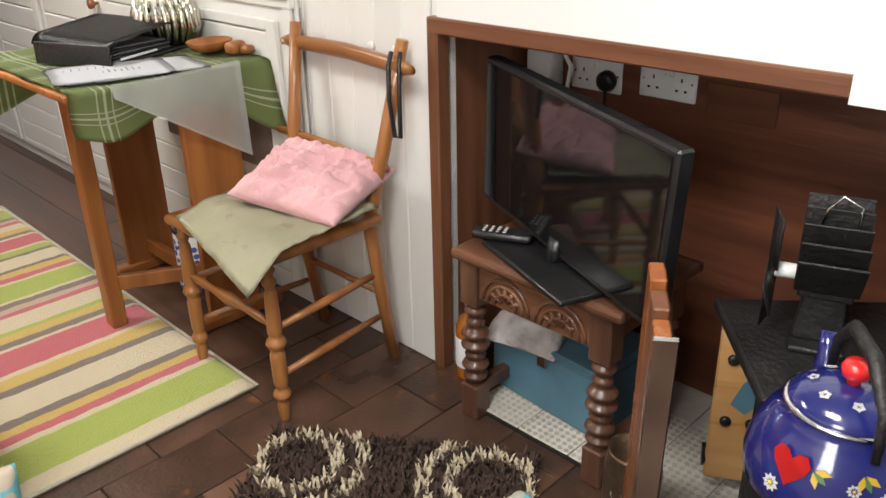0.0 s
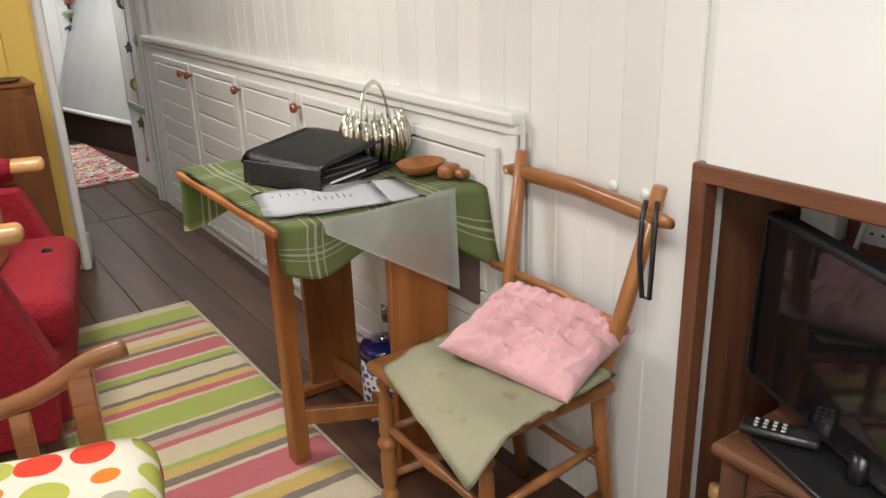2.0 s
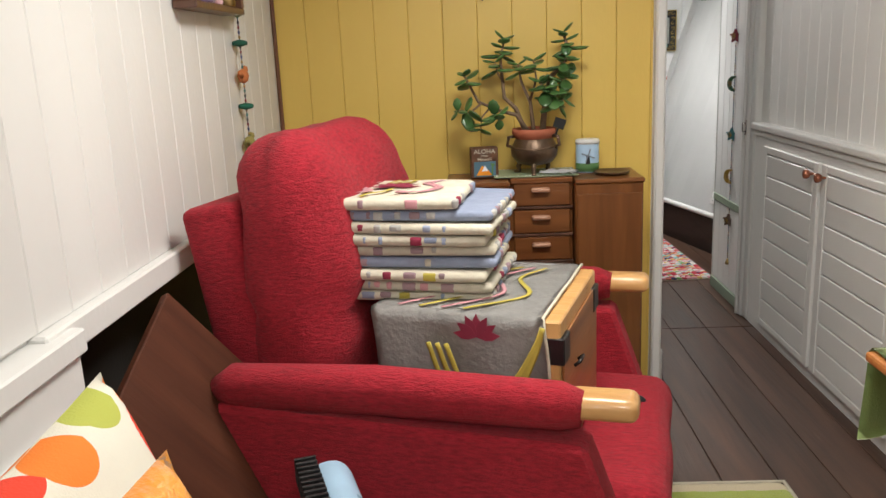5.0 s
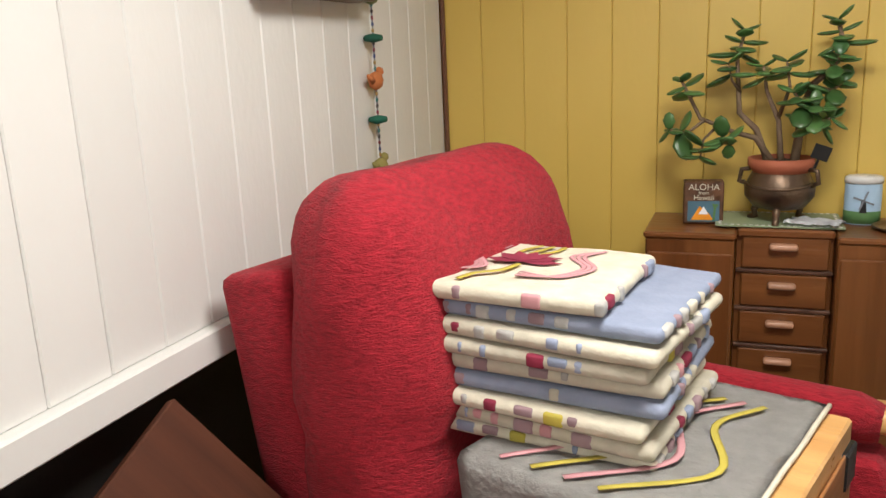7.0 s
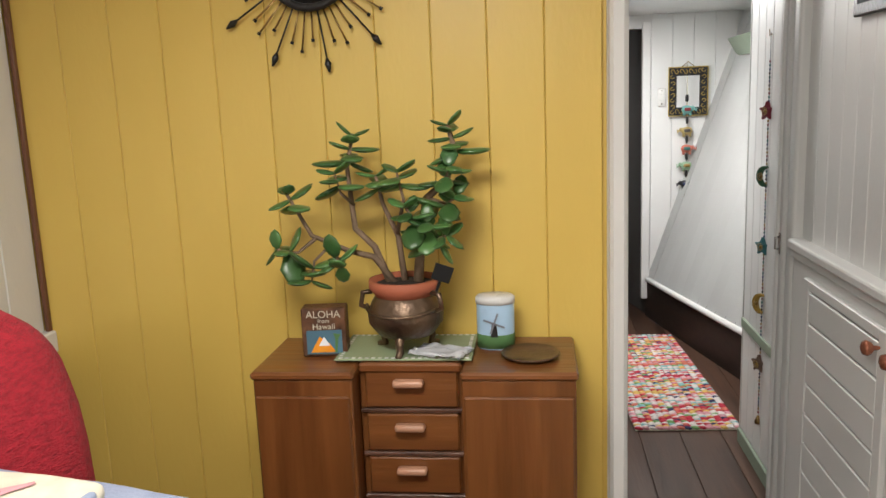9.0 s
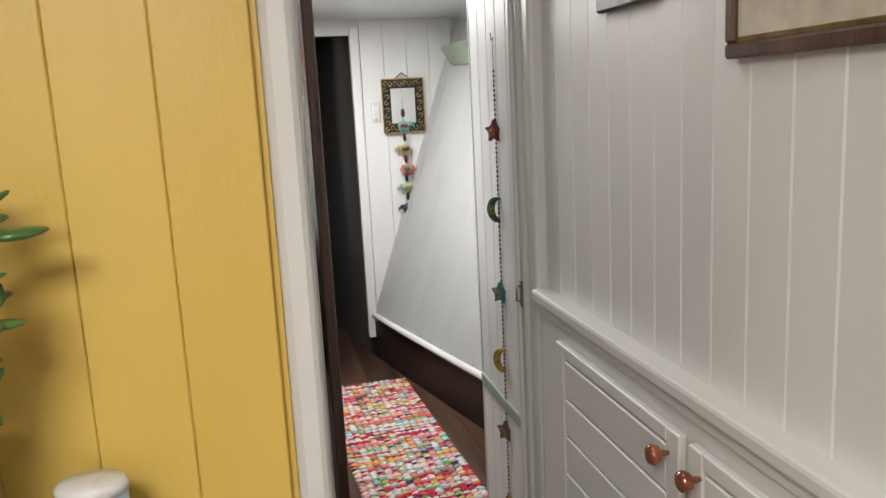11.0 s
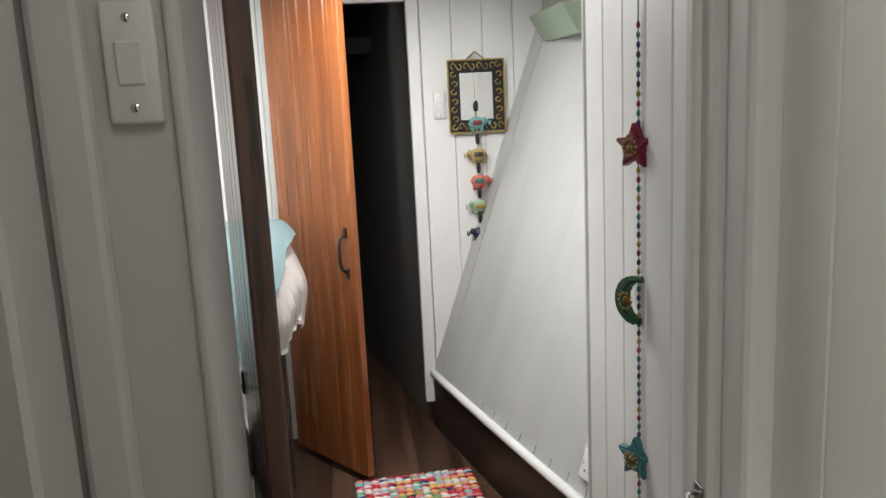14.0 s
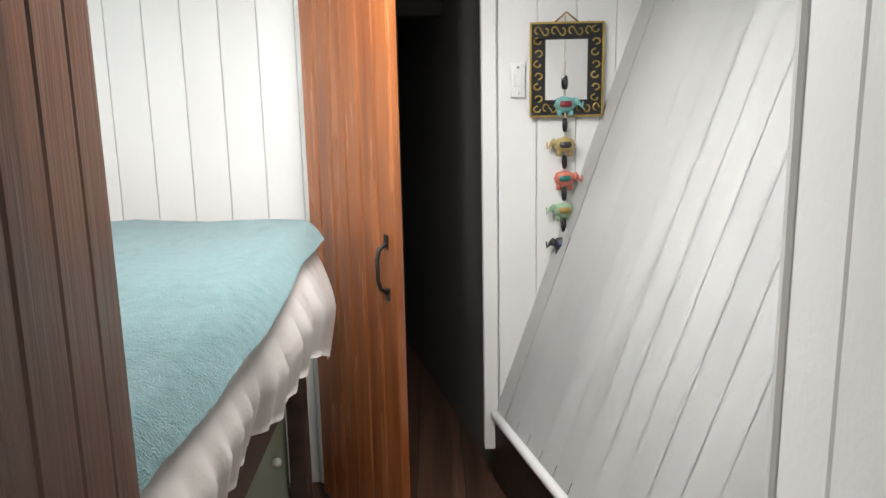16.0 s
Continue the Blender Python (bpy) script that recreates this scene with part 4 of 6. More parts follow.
def socket(name, m, label, switches=2):
    s = thing(name, m, label, "socket")
    part("plate", soft_box(-0.008, 0, -0.073, 0.073, -0.043, 0.043, 0.004, 2), PLASTW, s)
    for y in (-0.036, 0.036):
        part("rocker", bx(-0.012, -0.007, y * 0.28 - 0.007, y * 0.28 + 0.007, 0.012, 0.032, 0.002), PLASTW, s)
        for dy, dz, w, h in ((0, 0.006, 0.004, 0.009), (-0.011, -0.018, 0.007, 0.005), (0.011, -0.018, 0.007, 0.005)):
            part("pin_hole", bx(-0.0086, -0.007, y + dy - w / 2, y + dy + w / 2, dz - h / 2, dz + h / 2, 0), BLACK, s)
    for y in (-0.062, 0.062):
        part("screw", shift(lathe([(0.003, 0), (0.002, 0.001)], 8), pose(-0.008, y, 0, 0, -90, 0)), CHROME, s)
    return s


socket("double_socket", pose(1.66, 1.115, 0.775), "white double power socket on the recess wall")
socket("double_socket", pose(1.66, 0.92, 0.785), "white double power socket on the recess wall")
plug = thing("power_plug", pose(1.648, 1.075, 0.765), "black plug in the socket with its flex", "plug")
part("body", shift(lathe([(0.024, 0), (0.026, 0.006), (0.024, 0.02), (0.016, 0.026)], 18), pose(0, 0, 0, 0, -90, 0)), BLACK, plug)
part("flex", tube([(-0.012, 0, -0.02), (-0.014, 0.004, -0.08), (0.0, 0.01, -0.2), (0.0, 0.02, -0.35)], 0.004, 6), BLACK, plug)
ada = thing("white_adapter", pose(1.648, 1.255, 0.775), "white power adapter box with a looped white cable", "adapter")
part("box", soft_box(-0.045, 0.01, -0.04, 0.04, -0.045, 0.045, 0.006, 2), PLASTW, ada)
part("cable", tube([(-0.03, -0.03, 0.045), (-0.04, -0.06, 0.07), (-0.045, -0.1, 0.02), (-0.04, -0.085, -0.05), (-0.03, -0.05, -0.045)], 0.006, 8), PLASTW, ada)
setting("trim_patch", bx(1.652, 1.66, 0.66, 0.82, 0.72, 0.8, 0.002), MAHOG, "let in wooden patch on the recess wall")
box = thing("steel_toolbox", pose(1.42, 0.985, 0.016, 0, 0, -4), "old blue painted steel box on the hearth tiles", "box")
part("body", bx(-0.1, 0.1, -0.17, 0.17, 0, 0.16, 0.004), BLUEP, box)
part("lid", shift(bx(-0.105, 0.105, -0.175, 0.175, 0, 0.024, 0.005), pose(0, 0, 0.164, 0, -3, 0)), BLUEP, box)
part("catch", bx(-0.112, -0.104, -0.02, 0.01, 0.13, 0.17, 0.002), CHROME, box)
bm = puff(0.17, 0.2, 0.05, 3, 26, 0.05, 7.0, 0.03)
for v in bm.verts:
    v.co.z -= 6 * max(0, -v.co.x - 0.03) ** 1.5 * 0.5
solid("cleaning_rag", bm, FUR, "grimy pale grey rag thrown over the steel box", "rag", m=pose(1.375, 1.06, 0.215, 0, 0, 10))
bot = thing("glass_bottle", pose(1.33, 1.24, 0.0), "half full amber glass bottle with a paper label", "bottle")
part("glass", lathe([(0.036, 0), (0.038, 0.01), (0.038, 0.15), (0.03, 0.175), (0.014, 0.19), (0.013, 0.215)], 20), BOTTLE, bot)
part("cap", shift(lathe([(0.015, 0), (0.016, 0.005), (0.015, 0.028)], 14), pose(0, 0, 0.215)), PALEW, bot)
part("label", shift(lathe([(0.0388, 0.04), (0.039, 0.041), (0.039, 0.125), (0.0388, 0.126)], 20), pose(0, 0, 0)), PAPER, bot, "white paper label")
hearth = setting("hearth_tiles", bx(1.225, 1.66, -1.0, 1.14, -0.004, 0.008, 0), GAP, "hearth of pale patterned tiles")
tile_me = mesh_of("tile", bx(0.001, 0.147, 0.001, 0.147, 0, 0.006, 0.002), TILEW)
pieces("tile", tile_me, hearth, [(1.227 + i * 0.148, 1.137 - (j + 1) * 0.148, 0.008) for i in range(3) for j in range(11)])
for i in range(3):
    for j in range(6):
        bm = bmesh.new()
        for a in range(8):
            for b in range(8):
                q = bx(-0.005, 0.005, -0.005, 0.005, 0, 0.002, 0)
                shift(q, pose(1.236 + i * 0.148 + a * 0.018, 1.128 - (j + 1) * 0.148 + 0.02 + b * 0.018, 0.0138, 0, 0, 45))
                me = bpy.data.meshes.new("t")
                q.to_mesh(me)
                q.free()
                bm.from_mesh(me)
                bpy.data.meshes.remove(me)
        if i < 2:
            part("tile_relief", bm, GREYF, hearth)
        else:
            bm.free()
brd = thing("wooden_screen", pose(1.02, 0.54, 0, 0, 0, -54), "varnished wooden fire screen board standing by the stove", "board")
for i in range(3):
    part("plank", shift(bx(-0.02 + i * 0.0, 0.006, i * 0.06, i * 0.06 + 0.058, 0.0, 0.61 + 0.015 * i, 0.003), pose(0.0, -0.08, 0.0, 4, 0, 0)), (PINE_V, TRIMV, PINE_V)[i], brd)
part("edge_strip", shift(bx(-0.026, 0.012, -0.012, -0.002, 0.0, 0.62, 0.002), pose(0, -0.08, 0, 4, 0, 0)), CHROME, brd, "bright metal edge strip")
lb = thing("longboard", pose(1.36, 0.52, 0.03, -6, 0, -60), "wooden longboard standing on end with black bolts", "skateboard")
part("deck", shift(soft_box(-0.055, 0.055, -0.006, 0.006, 0, 0.36, 0.0055, 2), pose(0, 0, 0.02)), PALEW, lb)
for z in (0.16, 0.3):
    for x in (-0.025, 0.025):
        part("bolt", shift(lathe([(0.012, 0), (0.012, 0.006), (0.006, 0.009)], 10), pose(x, -0.006, z, 90, 0, 0)), BLACK, lb)
part("decal", shift(poly([(-0.03, 0.2), (0.0, 0.18), (0.03, 0.21), (0.01, 0.25), (0.02, 0.28), (-0.01, 0.25)], 0.001), pose(0.01, -0.0075, 0)), BLUEP, lb)
part("wheel", tube([(-0.06, 0.02, 0.06), (0.06, 0.02, 0.06)], 0.025, 14), BLACK, lb)
jar = thing("stoneware_pot", pose(1.13, 0.62, 0.0), "brown stoneware jar with incised scrolls and brushes", "jar")
part("jar", lathe([(0.045, 0), (0.055, 0.03), (0.058, 0.16), (0.05, 0.2), (0.052, 0.21), (0.045, 0.21), (0.045, 0.19)], 20), BRONZE, jar)
for k in range(3):
    part("scroll", tube([(-0.056 + 0.002, 0.012 * math.cos(a * 0.63), 0.06 + 0.035 * k + 0.014 * math.sin(a * 0.63)) for a in range(11)], 0.002, 5), IVORY, jar)
part("brush", shift(soft_box(-0.015, 0.015, -0.02, 0.02, 0.15, 0.27, 0.008, 2), pose(0.0, 0.01, 0, 8, 0, 0)), PAPER, jar, "white and pink packet")
toy = thing("dustpan_tool", pose(0.985, 0.74, 0.0), "small blue handled tool with a green head on the hearth", "tool")
part("handle", tube([(0, -0.1, 0.05), (0.0, -0.04, 0.055), (0.01, 0.03, 0.05)], [0.008, 0.016, 0.014], 10), BLUEP, toy)
part("head", soft_box(-0.02, 0.03, 0.02, 0.07, 0.0, 0.08, 0.015, 3), TEAL, toy)
stove = thing("stove", pose(1.18, 0.11, -0.02, 0, 0, 40), "black cast iron stove with a moulded top plate", "stove")
part("top_plate", join(bx(-0.27, 0.27, -0.3, 0.32, 0.553, 0.575, 0.006, 2), bx(-0.255, 0.255, -0.285, 0.305, 0.53, 0.552, 0.008, 2)), IRON, stove)
part("body", bx(-0.22, 0.23, -0.25, 0.24, 0.09, 0.53, 0.01), IRON, stove)
for x, y in ((-0.18, -0.2), (-0.18, 0.2), (0.18, -0.2), (0.18, 0.2)):
    part("leg", tube([(x, y, 0.1), (x * 1.1, y * 1.05, 0.04), (x * 1.15, y * 1.08, 0.02)], [0.028, 0.018, 0.022], 8), IRON, stove)
part("door", bx(-0.235, -0.22, -0.2, 0.2, 0.17, 0.48, 0.006), IRON, stove)
part("flue", shift(lathe([(0.065, 0), (0.072, 0.0), (0.072, 0.03), (0.062, 0.032), (0.062, 1.46)], 28), pose(0.12, -0.06, 0.575)), mat("grey_flue", (0.19, 0.19, 0.2), 0.5, (0.14, 0.14, 0.15), 6), stove, "grey painted flue pipe")
ket = thing("enamel_kettle", pose(0.845, 0.205, 0.556, 0, 0, -50) @ Matrix.Scale(0.81, 4), "navy enamel kettle with painted flowers on the stove", "kettle")
kp = [(0.11, 0), (0.124, 0.012), (0.126, 0.045), (0.116, 0.09), (0.094, 0.125), (0.082, 0.138), (0.085, 0.143)]
part("body", lathe(kp, 40), NAVY, ket)
lid = part("lid", lathe([(0.081, 0.143), (0.079, 0.149), (0.064, 0.163), (0.035, 0.173), (0.012, 0.176)], 32), NAVY, ket)
part("lid_knob", shift(lathe([(0.01, 0), (0.009, 0.008), (0.018, 0.014), (0.02, 0.028), (0.015, 0.036)], 18), pose(0, 0, 0.174)), REDP, lid, "red lid knob")
part("rim", lathe([(0.083, 0.139), (0.087, 0.1415), (0.083, 0.144)], 32), CHROME, ket)
part("spout", tube([(0.02, 0.1, 0.05), (0.03, 0.15, 0.08), (0.035, 0.175, 0.12), (0.037, 0.185, 0.15)], [0.03, 0.022, 0.015, 0.014], 14), NAVY, ket)
part("handle", tube([(0.01, 0.1, 0.12), (0.012, 0.095, 0.19), (0.01, 0.05, 0.235), (0, -0.04, 0.24), (0, -0.095, 0.19), (0, -0.1, 0.12)], [0.006, 0.008, 0.011, 0.011, 0.008, 0.006], 10), IRON, ket, "black bail handle")


def on_kettle(ang, z):
    ang += 0.75
    for (r0, z0), (r1, z1) in zip(kp, kp[1:]):
        if z0 <= z <= z1:
            r = r0 + (r1 - r0) * (z - z0) / max(z1 - z0, 1e-6)
            tilt = math.degrees(math.atan2(r0 - r1, z1 - z0))
            return Matrix.Translation((r * math.cos(ang), r * math.sin(ang), z)) @ Euler((0, 0, ang)).to_matrix().to_4x4() @ Euler((0, radians(90 - tilt), 0)).to_matrix().to_4x4()
    return Matrix()


def petals(n, r0, r1, w):
    bm = bmesh.new()
    for i in range(n):
        a = 2 * math.pi * i / n
        c, s = math.cos(a), math.sin(a)
        pts = [(r0, 0), ((r0 + r1) / 2, w), (r1, 0), ((r0 + r1) / 2, -w)]
        bm.faces.new([bm.verts.new((x * c - y * s, x * s + y * c, 0)) for x, y in pts])
    bmesh.ops.solidify(bm, geom=bm.faces[:], thickness=0.0008)
    return bm


for ang, z, k in ((3.7, 0.05, 1.0), (4.3, 0.03, 1.1), (4.1, 0.075, 0.7), (3.5, 0.035, 0.6), (3.75, 0.085, 0.6), (4.7, 0.05, 0.8), (2.9, 0.05, 0.8), (5.2, 0.04, 0.9), (3.95, 0.035, 0.6)):
    part("painted_flower", petals(9, 0.003, 0.017 * k, 0.004 * k), PLASTW, ket, m=on_kettle(ang, z) @ pose(0, 0, 0.0012))
    part("flower_centre", lathe([(0.004 * k, 0), (0.003 * k, 0.0012)], 8), YELP, ket, m=on_kettle(ang, z) @ pose(0, 0, 0.0018))
for ang, z, rot in ((3.85, 0.105, 20), (3.6, 0.012 + 0.005, 200), (4.5, 0.085, 0), (4.0, 0.015, 120), (3.3, 0.095, 60), (4.9, 0.085, 40)):
    for d in (-35, 0, 35):
        part("painted_leaf", shift(petals(1, 0.002, 0.024, 0.005), pose(0, 0, 0, 0, 0, rot + d)), YELP if d else GREENP, ket, m=on_kettle(ang, z) @ pose(0, 0, 0.0012))
hp = [(0, -0.022), (0.018, 0), (0.022, 0.012), (0.016, 0.022), (0.006, 0.02), (0, 0.012), (-0.006, 0.02), (-0.016, 0.022), (-0.022, 0.012), (-0.018, 0)]
bm = bmesh.new()
bm.faces.new([bm.verts.new((-y * 1.25, x * 1.25, 0)) for x, y in hp])
bmesh.ops.solidify(bm, geom=bm.faces[:], thickness=0.001)
part("painted_heart", bm, REDP, ket, "red painted heart", m=on_kettle(3.05, 0.085) @ pose(0, 0, 0.0014))
for i in range(7):
    a = i * 0.9
    part("lid_flower", petals(5, 0.001, 0.009, 0.004), PLASTW, lid, m=Matrix.Translation((0.05 * math.cos(a), 0.05 * math.sin(a), 0.1705)) @ Euler((0, 0, a)).to_matrix().to_4x4() @ Euler((0, radians(19), 0)).to_matrix().to_4x4())
fan = thing("stove_fan", pose(1.15, 0.345, 0.556, 0, 0, -70) @ Matrix.Scale(0.87, 4), "black heat powered fan with finned cooling plates on the stove", "fan")
part("base", bx(-0.045, 0.045, -0.05, 0.05, 0, 0.01, 0.003), IRON, fan)
part("column", shift(poly([(-0.042, 0), (0.042, 0), (0.034, 0.085), (-0.034, 0.085)], 0.03, 0.003), pose(0, -0.015, 0.01)), IRON, fan)
part("clamp", bx(-0.044, 0.044, -0.022, 0.022, 0.094, 0.112, 0.003), IRON, fan)
for i in range(5):
    part("fin", shift(bx(-0.052, 0.052, -0.0022, 0.0022, 0, 0.105 + 0.012 * i, 0.001), pose(0, -0.022 + i * 0.011, 0.108, 40 - 13 * i, 0, 0)), IRON, fan)
part("bail", tube([(-0.03, 0, 0.2), (-0.02, 0, 0.25), (0.0, 0, 0.275), (0.03, 0, 0.26), (0.03, 0, 0.2)], 0.002, 6), CHROME, fan, "bent wire carrying handle")
part("hub", tube([(-0.045, 0, 0.13), (-0.085, 0, 0.13)], 0.014, 12), PLASTW, fan, "white motor")
for i in range(4):
    part("blade", shift(soft_box(-0.002, 0.002, -0.028, 0.028, 0.01, 0.11, 0.0018, 1), pose(-0.09, 0, 0.13, 90 * i + 8, 0, 0) @ pose(0, 0, 0, 0, 0, 16)), IRON, fan)

# rugs
rug = thing("striped_rug", pose(0.36, 2.555, 0.0), "thick wool rug with green, pink, yellow and taupe stripes", "rug")
bm = grid(lambda u, v: (-0.55 + 1.09 * u, -0.945 + 1.89 * v, 0.013 + 0.0025 * noise.noise((u * 30, v * 50, 0)) - 0.011 * max(0, abs(2 * u - 1) - 0.97) / 0.03 - 0.011 * max(0, abs(2 * v - 1) - 0.98) / 0.02), 60, 100)
part("rug_top", bm, STRIPES, rug)
part("edge_binding", tube([(-0.55, -0.945, 0.006), (0.54, -0.945, 0.006), (0.54, 0.945, 0.006), (-0.55, 0.945, 0.006), (-0.55, -0.945, 0.006)], 0.0065, 6), IVORY, rug, "cream bound edge")

SHAG = mat("brown_shag", (0.06, 0.035, 0.026), 0.95, vary=0)
SHAGC = mat("cream_shag", (0.6, 0.52, 0.38), 0.95, vary=0)
sr = thing("shaggy_rug", pose(0.83, 1.42, 0.0, 0, 0, math.degrees(math.atan2(-0.829, 0.558))), "brown shaggy rug with cream rings", "rug")
part("backing", bx(0, 0.64, -1.0, 0, 0.0, 0.008, 0.003), SHAG, sr)
rng = random.Random(5)
tufts = {0: bmesh.new(), 1: bmesh.new()}
for k in range(9000):
    x, y = rng.uniform(0, 0.64), -1.0 + rng.uniform(0, 1.0)
    if y < -0.62 and rng.random() < 0.5:
        continue
    cream = 0
    for cx, cy, s in ((0.1, -0.12, 1), (0.54, -0.12, -1), (0.1, -0.6, 1), (0.54, -0.6, -1)):
        d = math.hypot(x - cx, y - cy)
        if 0.075 < d < 0.108 or (0.135 < d < 0.165 and (x - cx) * s > 0.03):
            cream = 1
    bm = tufts[cream]
    a, l = rng.uniform(0, 6.283), rng.uniform(0.014, 0.026)
    c, s, w = math.cos(a), math.sin(a), 0.0032
    tip = (x + c * l * 0.6, y + s * l * 0.6, 0.008 + l)
    mid = (x + c * l * 0.25, y + s * l * 0.25, 0.008 + l * 0.65)
    p = [bm.verts.new(q) for q in ((x - s * w, y + c * w, 0.006), (x + s * w, y - c * w, 0.006), (mid[0] + s * w, mid[1] - c * w, mid[2]), (mid[0] - s * w, mid[1] + c * w, mid[2]), tip)]
    bm.faces.new((p[0], p[1], p[2], p[3]))
    bm.faces.new((p[3], p[2], p[4]))
tagged(part("pile_brown", tufts[0], SHAG, sr), kind="stuff")
tagged(part("pile_cream", tufts[1], SHAGC, sr, "cream ring of tufts"), kind="stuff")

# on and under the table
tin = thing("flowered_tin", pose(1.12, 2.27, 0.0), "white enamel tin with blue flowers and a navy lid", "tin")
part("body", lathe([(0.068, 0), (0.07, 0.004), (0.07, 0.2), (0.068, 0.202)], 28), FLORAL, tin)
lidt = part("lid", lathe([(0.072, 0.2), (0.073, 0.225), (0.066, 0.24), (0.03, 0.25), (0.006, 0.251)], 28), NAVY, tin, "navy enamel lid")
part("lid_ring", shift(lathe([(0.012, 0), (0.013, 0.006), (0.005, 0.012)], 12), pose(0, 0, 0.25)), CHROME, lidt)
bask = thing("silver_basket", pose(1.17, 2.33, 0.77), "silver plated openwork basket with a hoop handle on the tablecloth", "basket")
N = 24
for i in range(N):
    a = 2 * math.pi * i / N
    c, s = math.cos(a), math.sin(a)
    pts = [(0.035 * c, 0.035 * s, 0.004), (0.072 * c, 0.072 * s, 0.02), (0.094 * c, 0.094 * s, 0.06), (0.09 * c, 0.09 * s, 0.1), (0.08 * c, 0.08 * s, 0.125 + 0.012 * (i % 3))]
    part("rib", tube(pts, [0.006, 0.01, 0.0125, 0.011, 0.004], 6, 0.45), SILVER, bask)
part("foot", lathe([(0.04, 0), (0.042, 0.004), (0.036, 0.01)], 24), SILVER, bask)
part("liner", lathe([(0.03, 0.006), (0.066, 0.022), (0.086, 0.06), (0.083, 0.09)], 24), SILVER, bask)
part("handle", tube([(0.088 * math.cos(a) * math.cos(0.6), 0.088 * math.cos(a) * math.sin(0.6), 0.11 + 0.115 * math.sin(a)) for a in (math.pi * k / 16 for k in range(17))], 0.0035, 6, 2.0), SILVER, bask)
for k in range(4):
    part("spoon", tube([(-0.05 + 0.03 * k, -0.03, 0.05), (-0.03 + 0.02 * k, 0.03, 0.11)], [0.004, 0.007], 6), CHROME, bask)
solid("wooden_dish", join(shift(lathe([(0.02, 0), (0.055, 0.012), (0.072, 0.034), (0.068, 0.036), (0.05, 0.018), (0.01, 0.01)], 24, 1.0, 0.8), pose(0, 0, 0, 0, 0, 0)),
      shift(soft_box(-0.03, 0.03, -0.022, 0.022, 0.0, 0.035, 0.013, 3), pose(0.02, -0.085, 0.002, 0, 0, 10)), shift(soft_box(-0.018, 0.018, -0.02, 0.02, 0, 0.024, 0.01, 2), pose(0.03, -0.12, 0.004))),
      TABLEW, "carved hippo shaped wooden dish on the tablecloth", "dish", m=pose(1.19, 2.13, 0.77, 0, 0, 10))

# wooden easy chair with cushions
ec = thing("easy_chair", pose(0.28, 1.665, 0, 0, 0, -13.4), "wooden framed easy chair with a spotted seat cushion", "easy chair")
for y in (-0.335, 0.335):
    pts = [(-0.72, y, 0.45), (-0.42, y, 0.465), (-0.2, y, 0.5), (-0.07, y, 0.56), (0.0, y, 0.575)]
    part("armrest", tube(smooth(pts), [0.03] * 24 + [0.028], 12, 0.6), ARMW, ec)
    part("front_leg", bx(-0.12, -0.07, y - 0.022, y + 0.022, 0, 0.555, 0.004), ARMW, ec)
    part("back_leg", bx(-0.7, -0.65, y - 0.022, y + 0.022, 0, 0.46, 0.004), ARMW, ec)
    for x in (-0.34, -0.22):
        part("slat", bx(x - 0.02, x + 0.02, y - 0.008, y + 0.008, 0.2, 0.475, 0.003), ARMW, ec)
    part("side_rail", bx(-0.66, -0.1, y - 0.012, y + 0.012, 0.2, 0.25, 0.003), ARMW, ec)
part("front_rail", bx(-0.1, -0.075, -0.31, 0.31, 0.18, 0.25, 0.003), ARMW, ec)
part("seat_cushion", soft_box(-0.66, 0.03, -0.3, 0.3, 0.25, 0.42, 0.07, 5, 0.012), DOTS, ec, "cream seat cushion with red, orange and green spots")
part("back_frame", shift(bx(-0.015, 0.015, -0.33, 0.33, 0.0, 0.5, 0.004), pose(-0.66, 0, 0.2, 0, -10, 0)), ARMW, ec)
solid("spotted_cushion", puff(0.56, 0.42, 0.16, 2.8, 26, 0.012, 4), DOTS, "cream cushion with red and green spots on the easy chair", "cushion", m=pose(-0.44, 2.0, 0.665, 4, 76, 4))
solid("orange_cushion", puff(0.58, 0.42, 0.17, 2.8, 26, 0.014, 9), ORANGE, "quilted orange silk cushion on the easy chair", "cushion", m=pose(-0.285, 1.72, 0.68, 8, 76, -4))
solid("teal_cushion", puff(0.34, 0.3, 0.1, 2.8, 22, 0.012, 1), TEAL, "teal spotted cushion beside the easy chair arm", "cushion", m=pose(0.07, 1.27, 0.2, 78, 0, -13))
heat = thing("fan_heater", pose(-0.24, 2.42, 0.0, 0, 0, 20), "pale blue enamel heater with a black grille", "heater")
part("body", soft_box(-0.045, 0.035, -0.17, 0.17, 0.02, 0.62, 0.038, 5), LBLUE, heat)
part("grille_frame", shift(soft_box(-0.012, 0.012, -0.14, 0.14, 0.1, 0.66, 0.01, 2), pose(-0.05, 0, -0.02)), BLACK, heat)
for k in range(16):
    part("grille_bar", bx(-0.068, -0.03, -0.13 + k * 0.0165, -0.124 + k * 0.0165, 0.6, 0.646, 0.001), IRON, heat)
part("foot", bx(-0.09, 0.09, -0.15, 0.15, 0, 0.022, 0.005), BLACK, heat)
part("dial", shift(lathe([(0.018, 0), (0.016, 0.014)], 14), pose(0.03, 0.0, 0.56, 0, 90, 0)), CHROME, heat)
lu = Vector((0, -0.45, -0.19)).normalized()
ld = Vector((0.24, -0.05, -0.49))
ld = (ld - lu * ld.dot(lu)).normalized()
ln = lu.cross(ld)
lean = solid("leaning_board", bx(0, 0.56, 0, 0.76, -0.011, 0.011, 0.003), BOARDW, "dark mahogany table leaf leaning against the ledge", "board")
